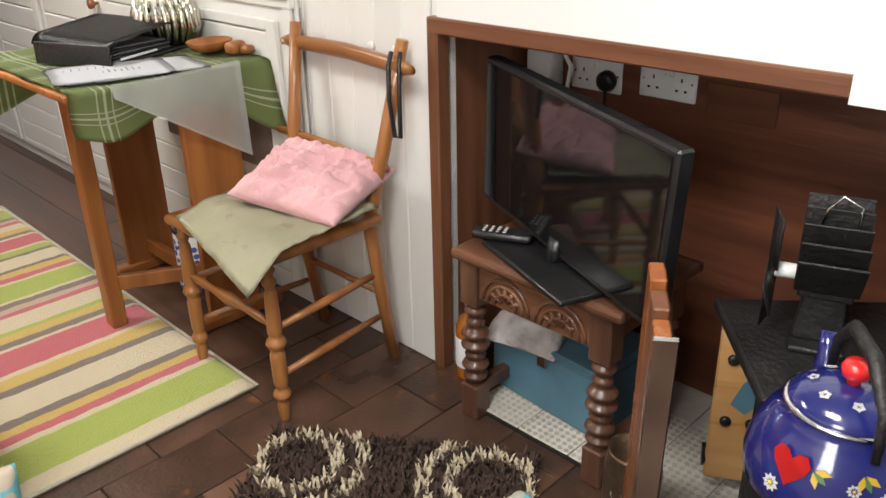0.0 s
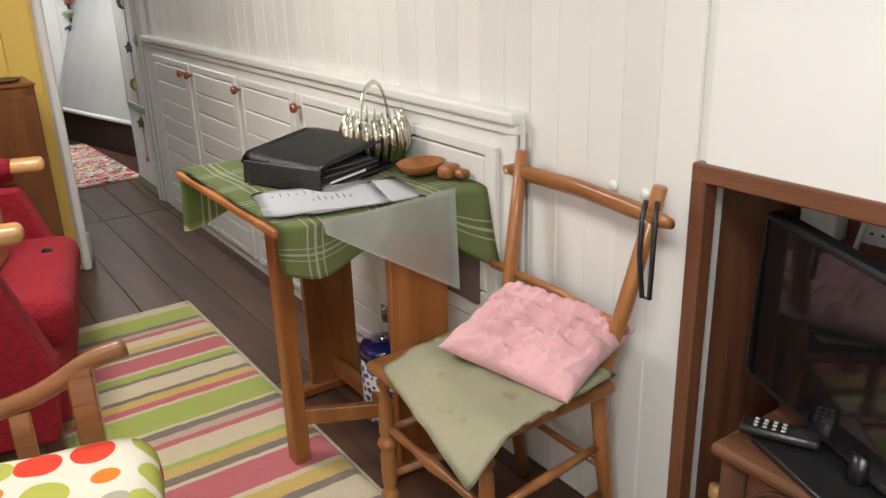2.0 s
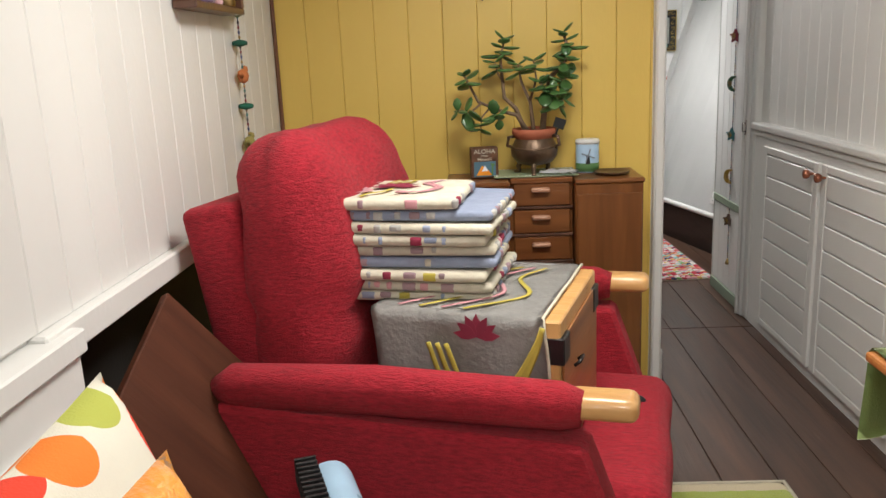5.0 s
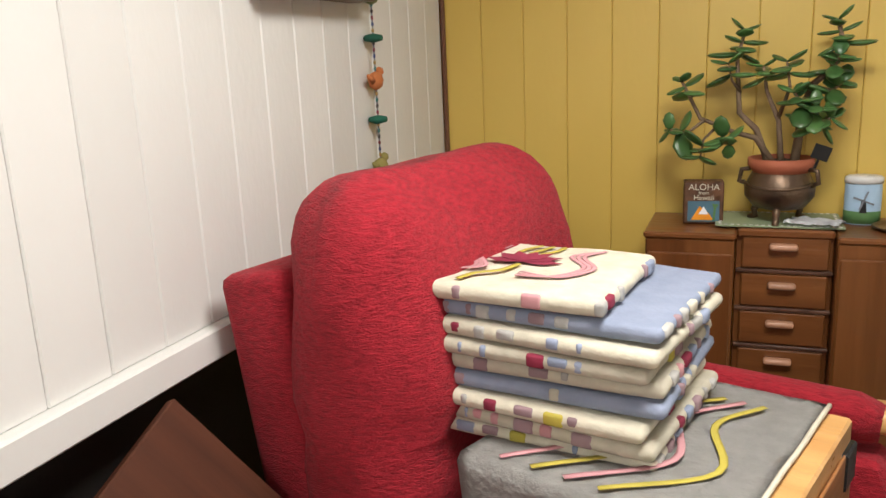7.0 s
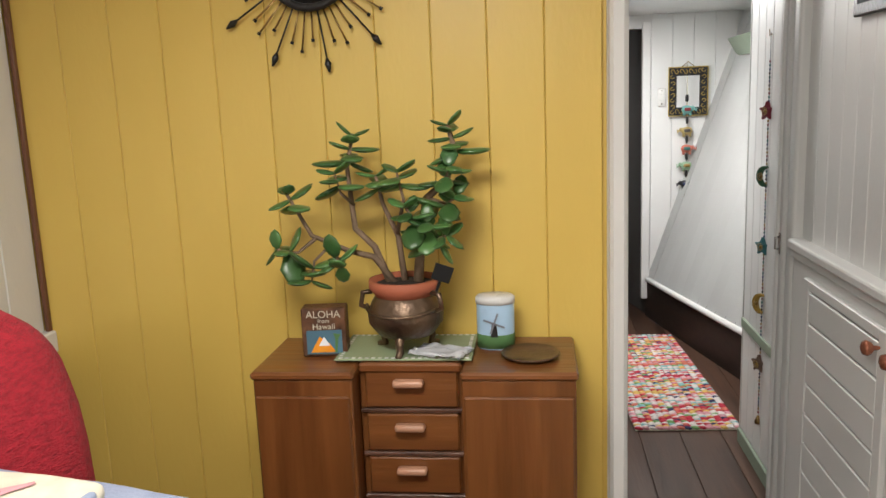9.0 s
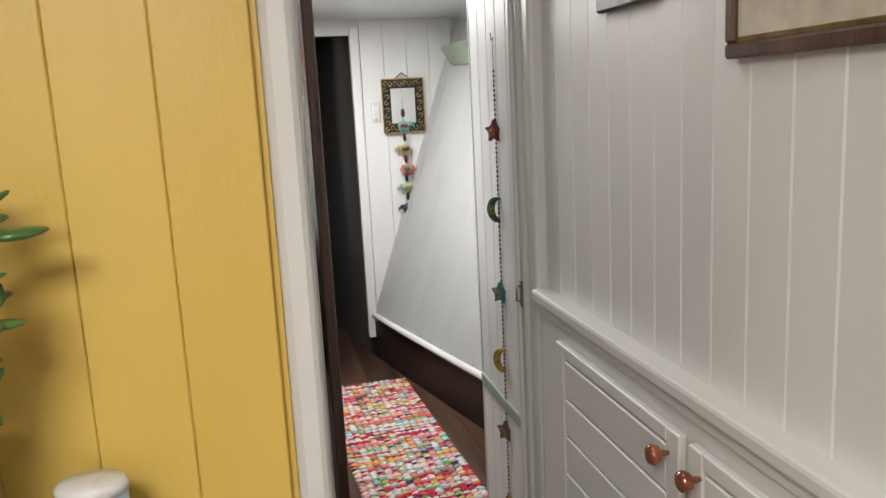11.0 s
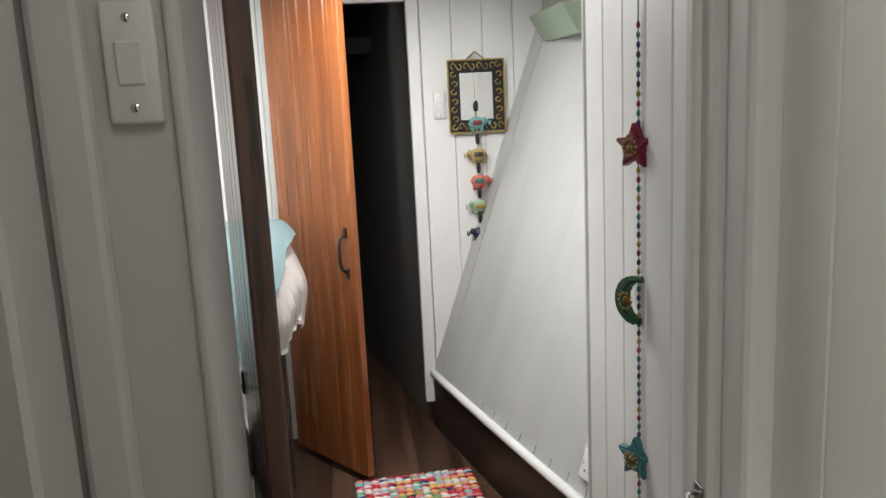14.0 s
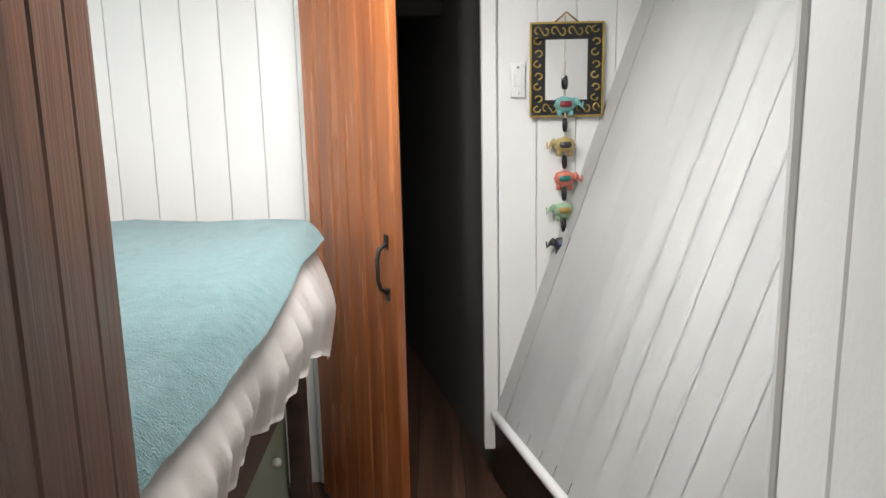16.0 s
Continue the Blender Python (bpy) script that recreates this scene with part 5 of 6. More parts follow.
lean.matrix_basis = Matrix.Translation((-0.675, 2.84, 0.86)) @ Matrix((lu, ld, ln)).transposed().to_4x4()

# cabinet and what stands on it
cab = thing("drawer_cabinet", pose(0.22, 3.93, 0.012), "oak cabinet with a centre stack of drawers between two cupboards", "cabinet")
for x0, x1, y0 in ((-0.33, -0.122, 0.002), (-0.12, 0.1, 0.062), (0.102, 0.33, 0.002)):
    part("body", bx(x0, x1, y0, 0.245, 0.04, 0.868, 0.003), OAKM, cab)
for x0, x1, y0, z1 in ((-0.335, -0.118, -0.004, 0.885), (-0.117, 0.099, 0.044, 0.889), (0.1, 0.335, -0.004, 0.885)):
    part("top", bx(x0, x1, y0, 0.248, 0.868, z1, 0.005), OAKMX, cab)
part("plinth", bx(-0.31, 0.31, 0.02, 0.24, -0.012, 0.04, 0.003), OAKD, cab)
for k in range(4):
    z0 = 0.79 - k * 0.0967
    d = part("drawer", bx(-0.106, 0.09, 0.05, 0.061, z0, z0 + 0.084, 0.004), OAKMX, cab)
    part("pull", soft_box(-0.044, 0.02, 0.026, 0.05, z0 + 0.05, z0 + 0.066, 0.006, 2), PINKW, d, "pale wooden bar pull")
    part("drawer_rail", bx(-0.117, 0.1, 0.047, 0.061, z0 - 0.0105, z0 - 0.0015, 0.002), OAKD, cab)
part("lower_door", bx(-0.106, 0.09, 0.05, 0.061, 0.06, 0.46, 0.004), OAKMX, cab)
for x0, x1 in ((-0.325, -0.127), (0.107, 0.325)):
    part("door", bx(x0, x1, -0.008, 0.001, 0.05, 0.835, 0.003), OAKM, cab)
mt = thing("place_mat", pose(0.195, 4.03, 0.903), "green cork place mat with a white dotted border", "mat")
part("mat", bx(-0.145, 0.145, -0.045, 0.135, 0, 0.004, 0.001), mat("mat_green", (0.3, 0.37, 0.22), 0.5), mt)
for k in range(20):
    for y in (-0.041, 0.124):
        part("border_dot", bx(-0.137 + k * 0.0141, -0.129 + k * 0.0141, y, y + 0.007, 0.0042, 0.0048, 0), PLASTW, mt)
for k in range(10):
    for x in (-0.138, 0.131):
        part("border_dot", bx(x, x + 0.007, -0.026 + k * 0.0145, -0.018 + k * 0.0145, 0.0042, 0.0048, 0), PLASTW, mt)
nap = solid("paper_napkin", thick(grid(lambda u, v: (-0.05 + 0.12 * u, -0.04 + 0.08 * v, 0.004 + 0.016 * abs(noise.noise((u * 4, v * 4, 2)))), 14, 12), 0.001), PAPER, "crumpled white paper under the pot", "paper", m=pose(0.265, 4.02, 0.909, 0, 0, -20))
pot = thing("bronze_cauldron", pose(0.195, 4.06, 0.908), "tarnished bronze three legged pot holding a jade plant", "pot")
part("bowl", lathe([(0.03, 0.028), (0.06, 0.036), (0.08, 0.062), (0.082, 0.085), (0.07, 0.112), (0.062, 0.125), (0.07, 0.138)], 32), BRONZE, pot)
for a in (0.6, 2.7, 4.6):
    c, s = math.cos(a), math.sin(a)
    part("foot", tube([(0.05 * c, 0.05 * s, 0.042), (0.062 * c, 0.062 * s, 0.02), (0.058 * c, 0.058 * s, 0.006), (0.075 * c, 0.075 * s, 0.0)], [0.012, 0.008, 0.008, 0.007], 8), BRONZE, pot)
for a in (3.3, -0.5):
    c, s = math.cos(a), math.sin(a)
    part("ear", tube([(0.072 * c, 0.072 * s, 0.09), (0.095 * c, 0.095 * s, 0.1), (0.09 * c, 0.09 * s, 0.128), (0.07 * c, 0.07 * s, 0.13)], 0.006, 8), BRONZE, pot)
part("chain", tube([(0.083 * math.cos(a), 0.083 * math.sin(a), 0.098 - 0.01 * math.sin((a - 3.2) * 1.2)) for a in (3.2 + 0.25 * k for k in range(11))], 0.004, 6), BRONZE, pot)
inner = part("inner_pot", lathe([(0.06, 0.115), (0.07, 0.13), (0.076, 0.138), (0.076, 0.155), (0.068, 0.156), (0.066, 0.14), (0.01, 0.138)], 28), TERRA, pot, "terracotta plastic inner pot")
jade = thing("jade_plant", pose(0.195, 4.06, 1.052), "green jade plant with fleshy leaves and woody stems", "plant")
part("soil", lathe([(0.064, -0.012), (0.064, 0.0), (0.03, 0.005)], 20), SOIL, jade)
leaf_me = None
bm = bmesh.new()
bmesh.ops.create_uvsphere(bm, u_segments=8, v_segments=6, radius=1.0)
for v in bm.verts:
    t = (v.co.x + 1) / 2
    v.co = Vector((v.co.x * 0.0185 + 0.0175, v.co.y * 0.0125 * (0.35 + 0.75 * math.sin(math.pi * min(0.15 + 0.62 * t, 1))), v.co.z * 0.0036 + 0.004 * t * t))
for f in bm.faces:
    f.smooth = True
leaf_me = mesh_of("leaf", bm, LEAF)
rng = random.Random(11)


def sprig(tip, way, n, size=1.0):
    way = Vector(way).normalized()
    a0 = rng.uniform(0, 3)
    for i in range(n):
        p = Vector(tip) - way * 0.012 * (n - 1 - i) * 1.15
        for k in (0, 1):
            a = a0 + i * 1.57 + k * math.pi + rng.uniform(-0.3, 0.3)
            side = way.orthogonal().normalized()
            out = (Matrix.Rotation(a, 3, way) @ side + way * (-0.35 + 1.0 * i / n)).normalized()
            q = out.to_track_quat("X", "Z").to_matrix().to_4x4()
            s = size * (1.05 - 0.45 * i / n) * rng.uniform(0.85, 1.15)
            ob = new("leaf", leaf_me)
            ob.parent = jade
            ob.matrix_basis = Matrix.Translation(p) @ q @ Matrix.Diagonal((s, s, s, 1))


STEMS = (
    ([(-0.02, 0, 0), (-0.06, -0.01, 0.06), (-0.11, -0.02, 0.075), (-0.19, -0.02, 0.11), (-0.235, -0.03, 0.2)], 0.0085, 5),
    ([(-0.18, -0.02, 0.105), (-0.22, -0.03, 0.075), (-0.262, -0.04, 0.085)], 0.0045, 4),
    ([(-0.15, -0.02, 0.09), (-0.18, -0.05, 0.06), (-0.185, -0.06, 0.02)], 0.004, 5),
    ([(-0.14, -0.02, 0.085), (-0.13, -0.05, 0.06), (-0.12, -0.06, 0.05)], 0.004, 4),
    ([(-0.03, 0, 0), (-0.06, 0, 0.08), (-0.1, 0, 0.12), (-0.105, 0, 0.18), (-0.11, 0.0, 0.25), (-0.095, 0, 0.315)], 0.0085, 8),
    ([(-0.1, 0, 0.17), (-0.12, -0.03, 0.2), (-0.13, -0.03, 0.24)], 0.004, 5),
    ([(0.0, 0.01, 0), (-0.01, 0.01, 0.1), (-0.04, 0.01, 0.17), (-0.05, 0, 0.23)], 0.0075, 5),
    ([(-0.01, 0, 0.11), (0.01, -0.02, 0.18), (0.0, -0.03, 0.24)], 0.005, 5),
    ([(0.03, 0, 0), (0.04, 0, 0.1), (0.055, 0, 0.18), (0.1, 0, 0.22), (0.115, 0, 0.29), (0.105, 0, 0.33)], 0.011, 8),
    ([(0.09, 0, 0.2), (0.1, -0.03, 0.22), (0.11, -0.05, 0.25)], 0.005, 6),
    ([(0.045, 0, 0.1), (0.06, -0.05, 0.12), (0.065, -0.07, 0.14)], 0.006, 7),
    ([(0.045, 0, 0.08), (0.08, -0.03, 0.1), (0.1, -0.05, 0.11)], 0.005, 6),
    ([(0.05, 0, 0.12), (0.03, -0.05, 0.15), (0.02, -0.06, 0.17)], 0.005, 6),
    ([(0.06, 0, 0.18), (0.1, -0.02, 0.17), (0.125, -0.03, 0.19)], 0.005, 6),
)
for pts, r, n in STEMS:
    part("stem", tube(pts, [r * (1 - 0.55 * k / (len(pts) - 1)) for k in range(len(pts))], 8), STEM, jade)
    sprig(pts[-1], Vector(pts[-1]) - Vector(pts[-2]), max(3, round(n * 0.62)), 1.75)
lab = thing("plant_label", pose(0.275, 4.03, 1.062, 0, 20, 10), "small black plant tag stuck in the soil", "tag")
part("tag", bx(-0.02, 0.02, -0.001, 0.001, 0, 0.035, 0), BLACK, lab)
part("stick", bx(-0.003, 0.003, -0.0015, 0.0015, -0.03, 0.0, 0), BLACK, lab)


def words(text, size, m, material, parent, name="lettering"):
    cu = bpy.data.curves.new("letters", "FONT")
    cu.body, cu.size, cu.extrude, cu.align_x = text, size, 0.0005, "CENTER"
    tmp = bpy.data.objects.new("tmp", cu)
    scene.collection.objects.link(tmp)
    bpy.context.view_layer.update()
    me = bpy.data.meshes.new_from_object(tmp.evaluated_get(bpy.context.evaluated_depsgraph_get()))
    bpy.data.objects.remove(tmp)
    bpy.data.curves.remove(cu)
    me.materials.clear()
    me.materials.append(material)
    ob = new(name, me)
    ob.parent = parent
    ob.matrix_basis = m
    return ob


al = thing("souvenir_box", pose(0.02, 4.03, 0.899, 0, 0, 6), "carved wooden souvenir plaque box with painted beach scene", "souvenir")
part("body", bx(-0.048, 0.048, 0, 0.045, 0, 0.107, 0.003), mat("carved_brown", (0.16, 0.07, 0.03), 0.5, (0.05, 0.02, 0.01), 40, bump=0.4), al)
part("panel", bx(-0.038, 0.038, -0.002, 0.0, 0.006, 0.058, 0), BLUEP, al, "painted beach picture")
part("sand", shift(poly([(-0.03, 0.01), (0.025, 0.01), (0.01, 0.03), (-0.01, 0.045)], 0.001), pose(0, -0.0035, 0)), ORANGE, al)
part("hut", shift(poly([(-0.012, 0.025), (0.012, 0.025), (0.0, 0.045)], 0.001), pose(0, -0.005, 0)), PAPER, al)
part("palm", shift(poly([(0.022, 0.01), (0.027, 0.01), (0.03, 0.04), (0.036, 0.05), (0.02, 0.052), (0.024, 0.04)], 0.001), pose(0, -0.005, 0)), GREENP, al)
words("ALOHA", 0.022, pose(0, -0.001, 0.086, 90, 0, 0), IVORY, al)
words("from", 0.013, pose(0, -0.001, 0.0745, 90, 0, 0), IVORY, al)
words("Hawaii", 0.018, pose(0, -0.001, 0.0605, 90, 0, 0), IVORY, al)
tn = thing("windmill_tin", pose(0.385, 4.1, 0.898), "oval pale blue tin printed with a windmill", "tin")
part("body", lathe([(0.04, 0), (0.041, 0.003), (0.041, 0.098), (0.04, 0.1)], 28, 1, 0.75), SKYB, tn)
part("lid", lathe([(0.043, 0.1), (0.043, 0.112), (0.038, 0.117), (0.01, 0.118)], 28, 1, 0.75), PLASTW, tn, "white tin lid")
part("meadow", lathe([(0.0415, 0.003), (0.0415, 0.032), (0.041, 0.033)], 28, 1, 0.75), GREENP, tn)
part("windmill", shift(poly([(-0.01, 0.03), (0.006, 0.03), (0.003, 0.06), (-0.007, 0.06)], 0.001), pose(0, -0.0325, 0)), BLACK, tn)
for a in (20, 110, 200, 290):
    part("sail", shift(bx(-0.002, 0.002, -0.0335, -0.0325, 0, 0.024, 0), Matrix.Translation((-0.002, 0, 0.06)) @ pose(0, 0, 0, 0, a, 0)), INK, tn)
dish = solid("copper_dish", lathe([(0.04, 0), (0.055, 0.003), (0.062, 0.009), (0.06, 0.011), (0.052, 0.006), (0.01, 0.004)], 32), BRONZE, "small round tarnished copper dish on the cabinet", "dish", m=pose(0.46, 4.03, 0.898))

# ---- on the walls ----
sun = thing("sunburst_mirror", pose(0.0, PY - 0.02, 1.73), "black framed round mirror with a sunburst of metal rays", "mirror")
part("glass", shift(lathe([(0.085, 0), (0.085, 0.006)], 40), pose(0, 0, 0, 90, 0, 0)), MIRROR, sun)
part("rim", tube([(0.09 * math.cos(a), -0.006, 0.09 * math.sin(a)) for a in (2 * math.pi * k / 40 for k in range(41))], 0.009, 8), IRON, sun)
for k in range(44):
    a = 2 * math.pi * k / 44
    l = (0.18, 0.155, 0.2, 0.165)[k % 4]
    c, s = math.cos(a), math.sin(a)
    ray = part("ray", tube([(0.09 * c, 0, 0.09 * s), (l * c, 0, l * s)], 0.0022, 6), BRASS if k % 4 != 2 else IRON, sun)
    if k % 4 == 2:
        part("ray_tip", tube([(l * c, 0, l * s), ((l + 0.012) * c, 0, (l + 0.012) * s), ((l + 0.03) * c, 0, (l + 0.03) * s)], [0.003, 0.008, 0.002], 8), IRON, ray)
    else:
        part("ray_tip", tube([(l * c, 0, l * s), ((l + 0.006) * c, 0, (l + 0.006) * s)], 0.0042, 6), IRON, ray)

shf = thing("shadow_box_shelf", pose(LX + 0.002, 3.41, 1.46), "dark wooden wall shelf box with a round mirror and small ornaments", "shelf")
part("back", bx(0, 0.006, -0.2, 0.2, 0.0, 0.46, 0), OAKD, shf)
for nm, b in (("bottom", (0, 0.06, -0.205, 0.205, 0, 0.018)), ("top", (0, 0.06, -0.205, 0.205, 0.45, 0.468)), ("side", (0, 0.06, -0.205, -0.187, 0.018, 0.45)), ("side", (0, 0.06, 0.187, 0.205, 0.018, 0.45))):
    part(nm, bx(*b, 0.003), OAKD, shf)
part("mirror", shift(lathe([(0.13, 0), (0.13, 0.004)], 40), pose(0.007, -0.03, 0.2, 0, 90, 0)), MIRROR, shf)
solid("brass_bell", lathe([(0.024, 0), (0.026, 0.004), (0.028, 0.03), (0.02, 0.045), (0.01, 0.05), (0.014, 0.056), (0.006, 0.07)], 18), BRASS, "small engraved brass pot on the wall shelf", "ornament", m=pose(LX + 0.035, 3.53, 1.4785))
solid("amethyst", shift(bx(-0.02, 0.02, -0.035, 0.035, 0, 0.026, 0.012, 2), Matrix()), mat("amethyst", (0.2, 0.12, 0.26), 0.3, (0.4, 0.32, 0.45), 40, bump=0.6), "rough purple amethyst on the wall shelf", "crystal", m=pose(LX + 0.035, 3.37, 1.4785, 0, 0, 12))
solid("rose_quartz", bx(-0.012, 0.012, -0.014, 0.014, 0, 0.02, 0.008, 2), PINK, "small pink stone on the wall shelf", "crystal", m=pose(LX + 0.035, 3.46, 1.4785))

BEADS = [mat("bead_" + n, c, 0.35, vary=0.1) for n, c in (("red", (0.2, 0.02, 0.03)), ("dark", (0.03, 0.025, 0.03)), ("teal", (0.02, 0.14, 0.13)), ("gold", (0.32, 0.2, 0.05)), ("blue", (0.03, 0.05, 0.16)))]
DKGREEN = mat("dark_green_felt", (0.012, 0.1, 0.06), 0.9)
gar = thing("bird_garland", pose(LX + 0.022, 3.675, 0.0), "hanging garland of stuffed fabric birds and green beads", "garland")
part("string", tube([(0, 0, 1.95), (0, 0.0, 1.5), (0, 0.0, 1.05)], 0.002, 5), INK, gar)
for k, z in enumerate((1.66, 1.48, 1.29, 1.09)):
    col = (ORANGE, mat("khaki_felt", (0.2, 0.22, 0.1), 0.9), mat("rust_felt", (0.5, 0.16, 0.05), 0.9), mat("olive_felt", (0.28, 0.24, 0.07), 0.9))[k]
    b = part("bird", join(lathe([(0.002, -0.022), (0.016, -0.016), (0.021, 0.0), (0.016, 0.014), (0.003, 0.02)], 12, 0.8, 1.2), shift(lathe([(0.004, 0), (0.011, 0.008), (0.009, 0.018), (0.002, 0.022)], 10), pose(0, 0.022, 0.008)), tube([(0, -0.018, 0), (0, -0.04, 0.012)], [0.01, 0.004], 6)), col, gar, "stuffed fabric bird", m=pose(0, 0, z))
    part("beak", tube([(0, 0.03, 0.02), (0, 0.042, 0.02)], [0.004, 0.0008], 6), REDP, b)
for z in (1.57, 1.385, 1.2):
    part("disc_bead", lathe([(0.004, z - 0.01), (0.021, z - 0.006), (0.023, z), (0.021, z + 0.006), (0.004, z + 0.01)], 14), DKGREEN, gar)
for k in range(44):
    part("bead", lathe([(0.0015, 0), (0.0034, 0.003), (0.0034, 0.007), (0.0015, 0.01)], 6), BEADS[k % 5], gar, m=pose(0, 0, 1.07 + k * 0.0142))


def picture(name, y0, y1, z0, z1, label):
    p = thing(name, pose(RX - 0.003, (y0 + y1) / 2, z0), label, "picture")
    w, h = (y1 - y0) / 2, z1 - z0
    for b in ((-0.018, 0, -w, w, 0, 0.022), (-0.018, 0, -w, w, h - 0.022, h), (-0.018, 0, -w, -w + 0.022, 0.022, h - 0.022), (-0.018, 0, w - 0.022, w, 0.022, h - 0.022)):
        part("frame_side", bx(*b, 0.004), OAKD, p)
    part("gilt_slip", bx(-0.012, -0.006, -w + 0.022, w - 0.022, 0.022, 0.03, 0.001), BRASS, p)
    part("mount", bx(-0.009, -0.005, -w + 0.022, w - 0.022, 0.03, h - 0.022, 0), IVORY, p)
    part("print", bx(-0.0105, -0.009, -w + 0.075, w - 0.075, 0.075, h - 0.06, 0), SKYB, p, "pale faded print")
    return p


picture("framed_picture", 3.8, 4.19, 1.485, 1.8, "brown and gilt framed picture with an ivory mount")
bf = thing("black_photo_frame", pose(RX - 0.003, 4.53, 1.6), "small glossy black photo frame on the boards", "picture")
part("frame", bx(-0.016, 0, -0.12, 0.12, 0, 0.2, 0.004), BLACK, bf)
part("glass", bx(-0.0175, -0.016, -0.09, 0.09, 0.03, 0.17, 0), SCREEN, bf)
for k, y in enumerate((1.46, 1.55)):
    solid("coat_peg", shift(lathe([(0.012, 0), (0.013, 0.004), (0.008, 0.008)], 14), pose(0, 0, 0, 0, -90, 0)), PLASTW, "small round white wall hook", "hook", m=pose(RX - 0.001, y, 0.84), group="wall hooks")


def star_points(r1, r2):
    return [((r1 if i % 2 == 0 else r2) * math.sin(i * math.pi / 5), (r1 if i % 2 == 0 else r2) * math.cos(i * math.pi / 5)) for i in range(10)]


sg = thing("star_garland", pose(1.29, 5.375, 0.0), "hanging string of beads with embroidered stars and moons", "garland")
part("hook", tube([(0.02, 0, 1.62), (-0.005, 0, 1.61), (-0.005, 0, 1.63)], 0.002, 6), BRASS, sg)
part("string", tube([(0, 0, 1.62), (0, 0, 0.21)], 0.0012, 5), INK, sg)
COLS = [mat("crimson_silk", (0.2, 0.022, 0.04), 0.5), mat("bottle_silk", (0.02, 0.09, 0.035), 0.5), mat("teal_silk", (0.05, 0.18, 0.2), 0.5), mat("mustard_silk", (0.36, 0.23, 0.03), 0.5), mat("dark_silk", (0.14, 0.09, 0.07), 0.5)]
for i, z in enumerate((1.352, 1.122, 0.868, 0.655, 0.425)):
    if i % 2 == 0:
        bm = poly(star_points(0.038, 0.017), 0.02, 0)
        shift(bm, pose(0, -0.01, 0))
    else:
        arc = [(0.038 * math.cos(a), 0.038 * math.sin(a)) for a in (1.2 + 3.6 * k / 12 for k in range(13))] + [(0.012 + 0.03 * math.cos(a), 0.031 * math.sin(a)) for a in (4.7 - 3.4 * k / 10 for k in range(11))]
        bm = poly(arc, 0.02, 0)
        shift(bm, pose(0, -0.01, 0))
    bmesh.ops.bevel(bm, geom=[e for e in bm.edges], offset=0.004, segments=2, affect="EDGES")
    o = part("star" if i % 2 == 0 else "moon", bm, COLS[i], sg, "embroidered stuffed " + ("star" if i % 2 == 0 else "crescent moon"), m=pose(-0.004, 0, z, 0, 0, -62))
    for q in range(10):
        a = q * 0.628
        part("gold_bead", lathe([(0.002, 0), (0.003, 0.002), (0.001, 0.004)], 6), BEADS[3], o, m=pose((-0.01 if i % 2 else 0) + 0.012 * math.cos(a), -0.012, 0.012 * math.sin(a), 90, 0, 0))
    part("gold_disc", lathe([(0.007, 0), (0.006, 0.003), (0.002, 0.005)], 10), BRASS, o, m=pose(-0.01 if i % 2 else 0, -0.0105, 0, 90, 0, 0))
for k in range(95):
    part("bead", lathe([(0.0012, 0), (0.0032, 0.003), (0.0032, 0.007), (0.0012, 0.01)], 6), BEADS[(k * 3 + k // 7) % 5], sg, m=pose(0, 0, 0.23 + k * 0.0137))
part("bell", lathe([(0.012, -0.03), (0.012, -0.02), (0.004, 0)], 10), BRASS, sg, m=pose(0, 0, 0.22))


def switch(m, label):
    s = thing("light_switch", m, label, "switch")
    part("plate", soft_box(-0.024, 0.024, -0.01, 0, -0.055, 0.055, 0.004, 2), PLASTW, s)
    part("rocker", shift(bx(-0.0125, 0.0125, -0.006, 0, -0.02, 0.02, 0.002), pose(0, -0.008, 0, 5, 0, 0)), PLASTW, s)
    for z in (-0.04, 0.04):
        part("screw", shift(lathe([(0.005, 0), (0.004, 0.002)], 10), pose(0, -0.009, z, 90, 0, 0)), CHROME, s)


switch(pose(0.683, BY - 0.001, 1.48), "white plastic narrow light switch on the bulkhead")
switch(pose(1.255, EY - 0.012, 1.4), "white plastic narrow light switch on the end wall")
latch = thing("door_latch", pose(1.266, 5.1, 0.93), "small steel latch plate on the door jamb", "latch")
part("plate", bx(-0.004, 0, -0.012, 0.012, -0.035, 0.035, 0.001), CHROME, latch)
part("keep", tube([(-0.004, 0.008, -0.02), (-0.014, 0.008, -0.02), (-0.014, 0.008, 0.02), (-0.004, 0.008, 0.02)], 0.003, 6), CHROME, latch)

# ---- bedroom ----
def plank_door(name, m, w, h, n, material, label, handle_x, both=False):
    d = thing(name, m, label, "door")
    for i in range(n):
        part("plank", bx(i * w / n + 0.001, (i + 1) * w / n - 0.001, 0, 0.03, 0, h, 0.004), material, d)
    for side in ((-1, 1) if both else (-1,)):
        y = 0 if side < 0 else 0.03
        pts = [(handle_x, y + side * 0.004, 0.795), (handle_x, y + side * 0.026, 0.808), (handle_x, y + side * 0.034, 0.835), (handle_x, y + side * 0.034, 0.895), (handle_x, y + side * 0.026, 0.922), (handle_x, y + side * 0.004, 0.935)]
        hd = part("handle", tube(pts, 0.006, 8), IRON, d, "black iron pull handle")
        for z0 in (0.77, 0.922):
            part("handle_plate", bx(handle_x - 0.009, handle_x + 0.009, min(y, y + side * 0.004), max(y, y + side * 0.004), z0, z0 + 0.038, 0.001), IRON, hd)
    return d


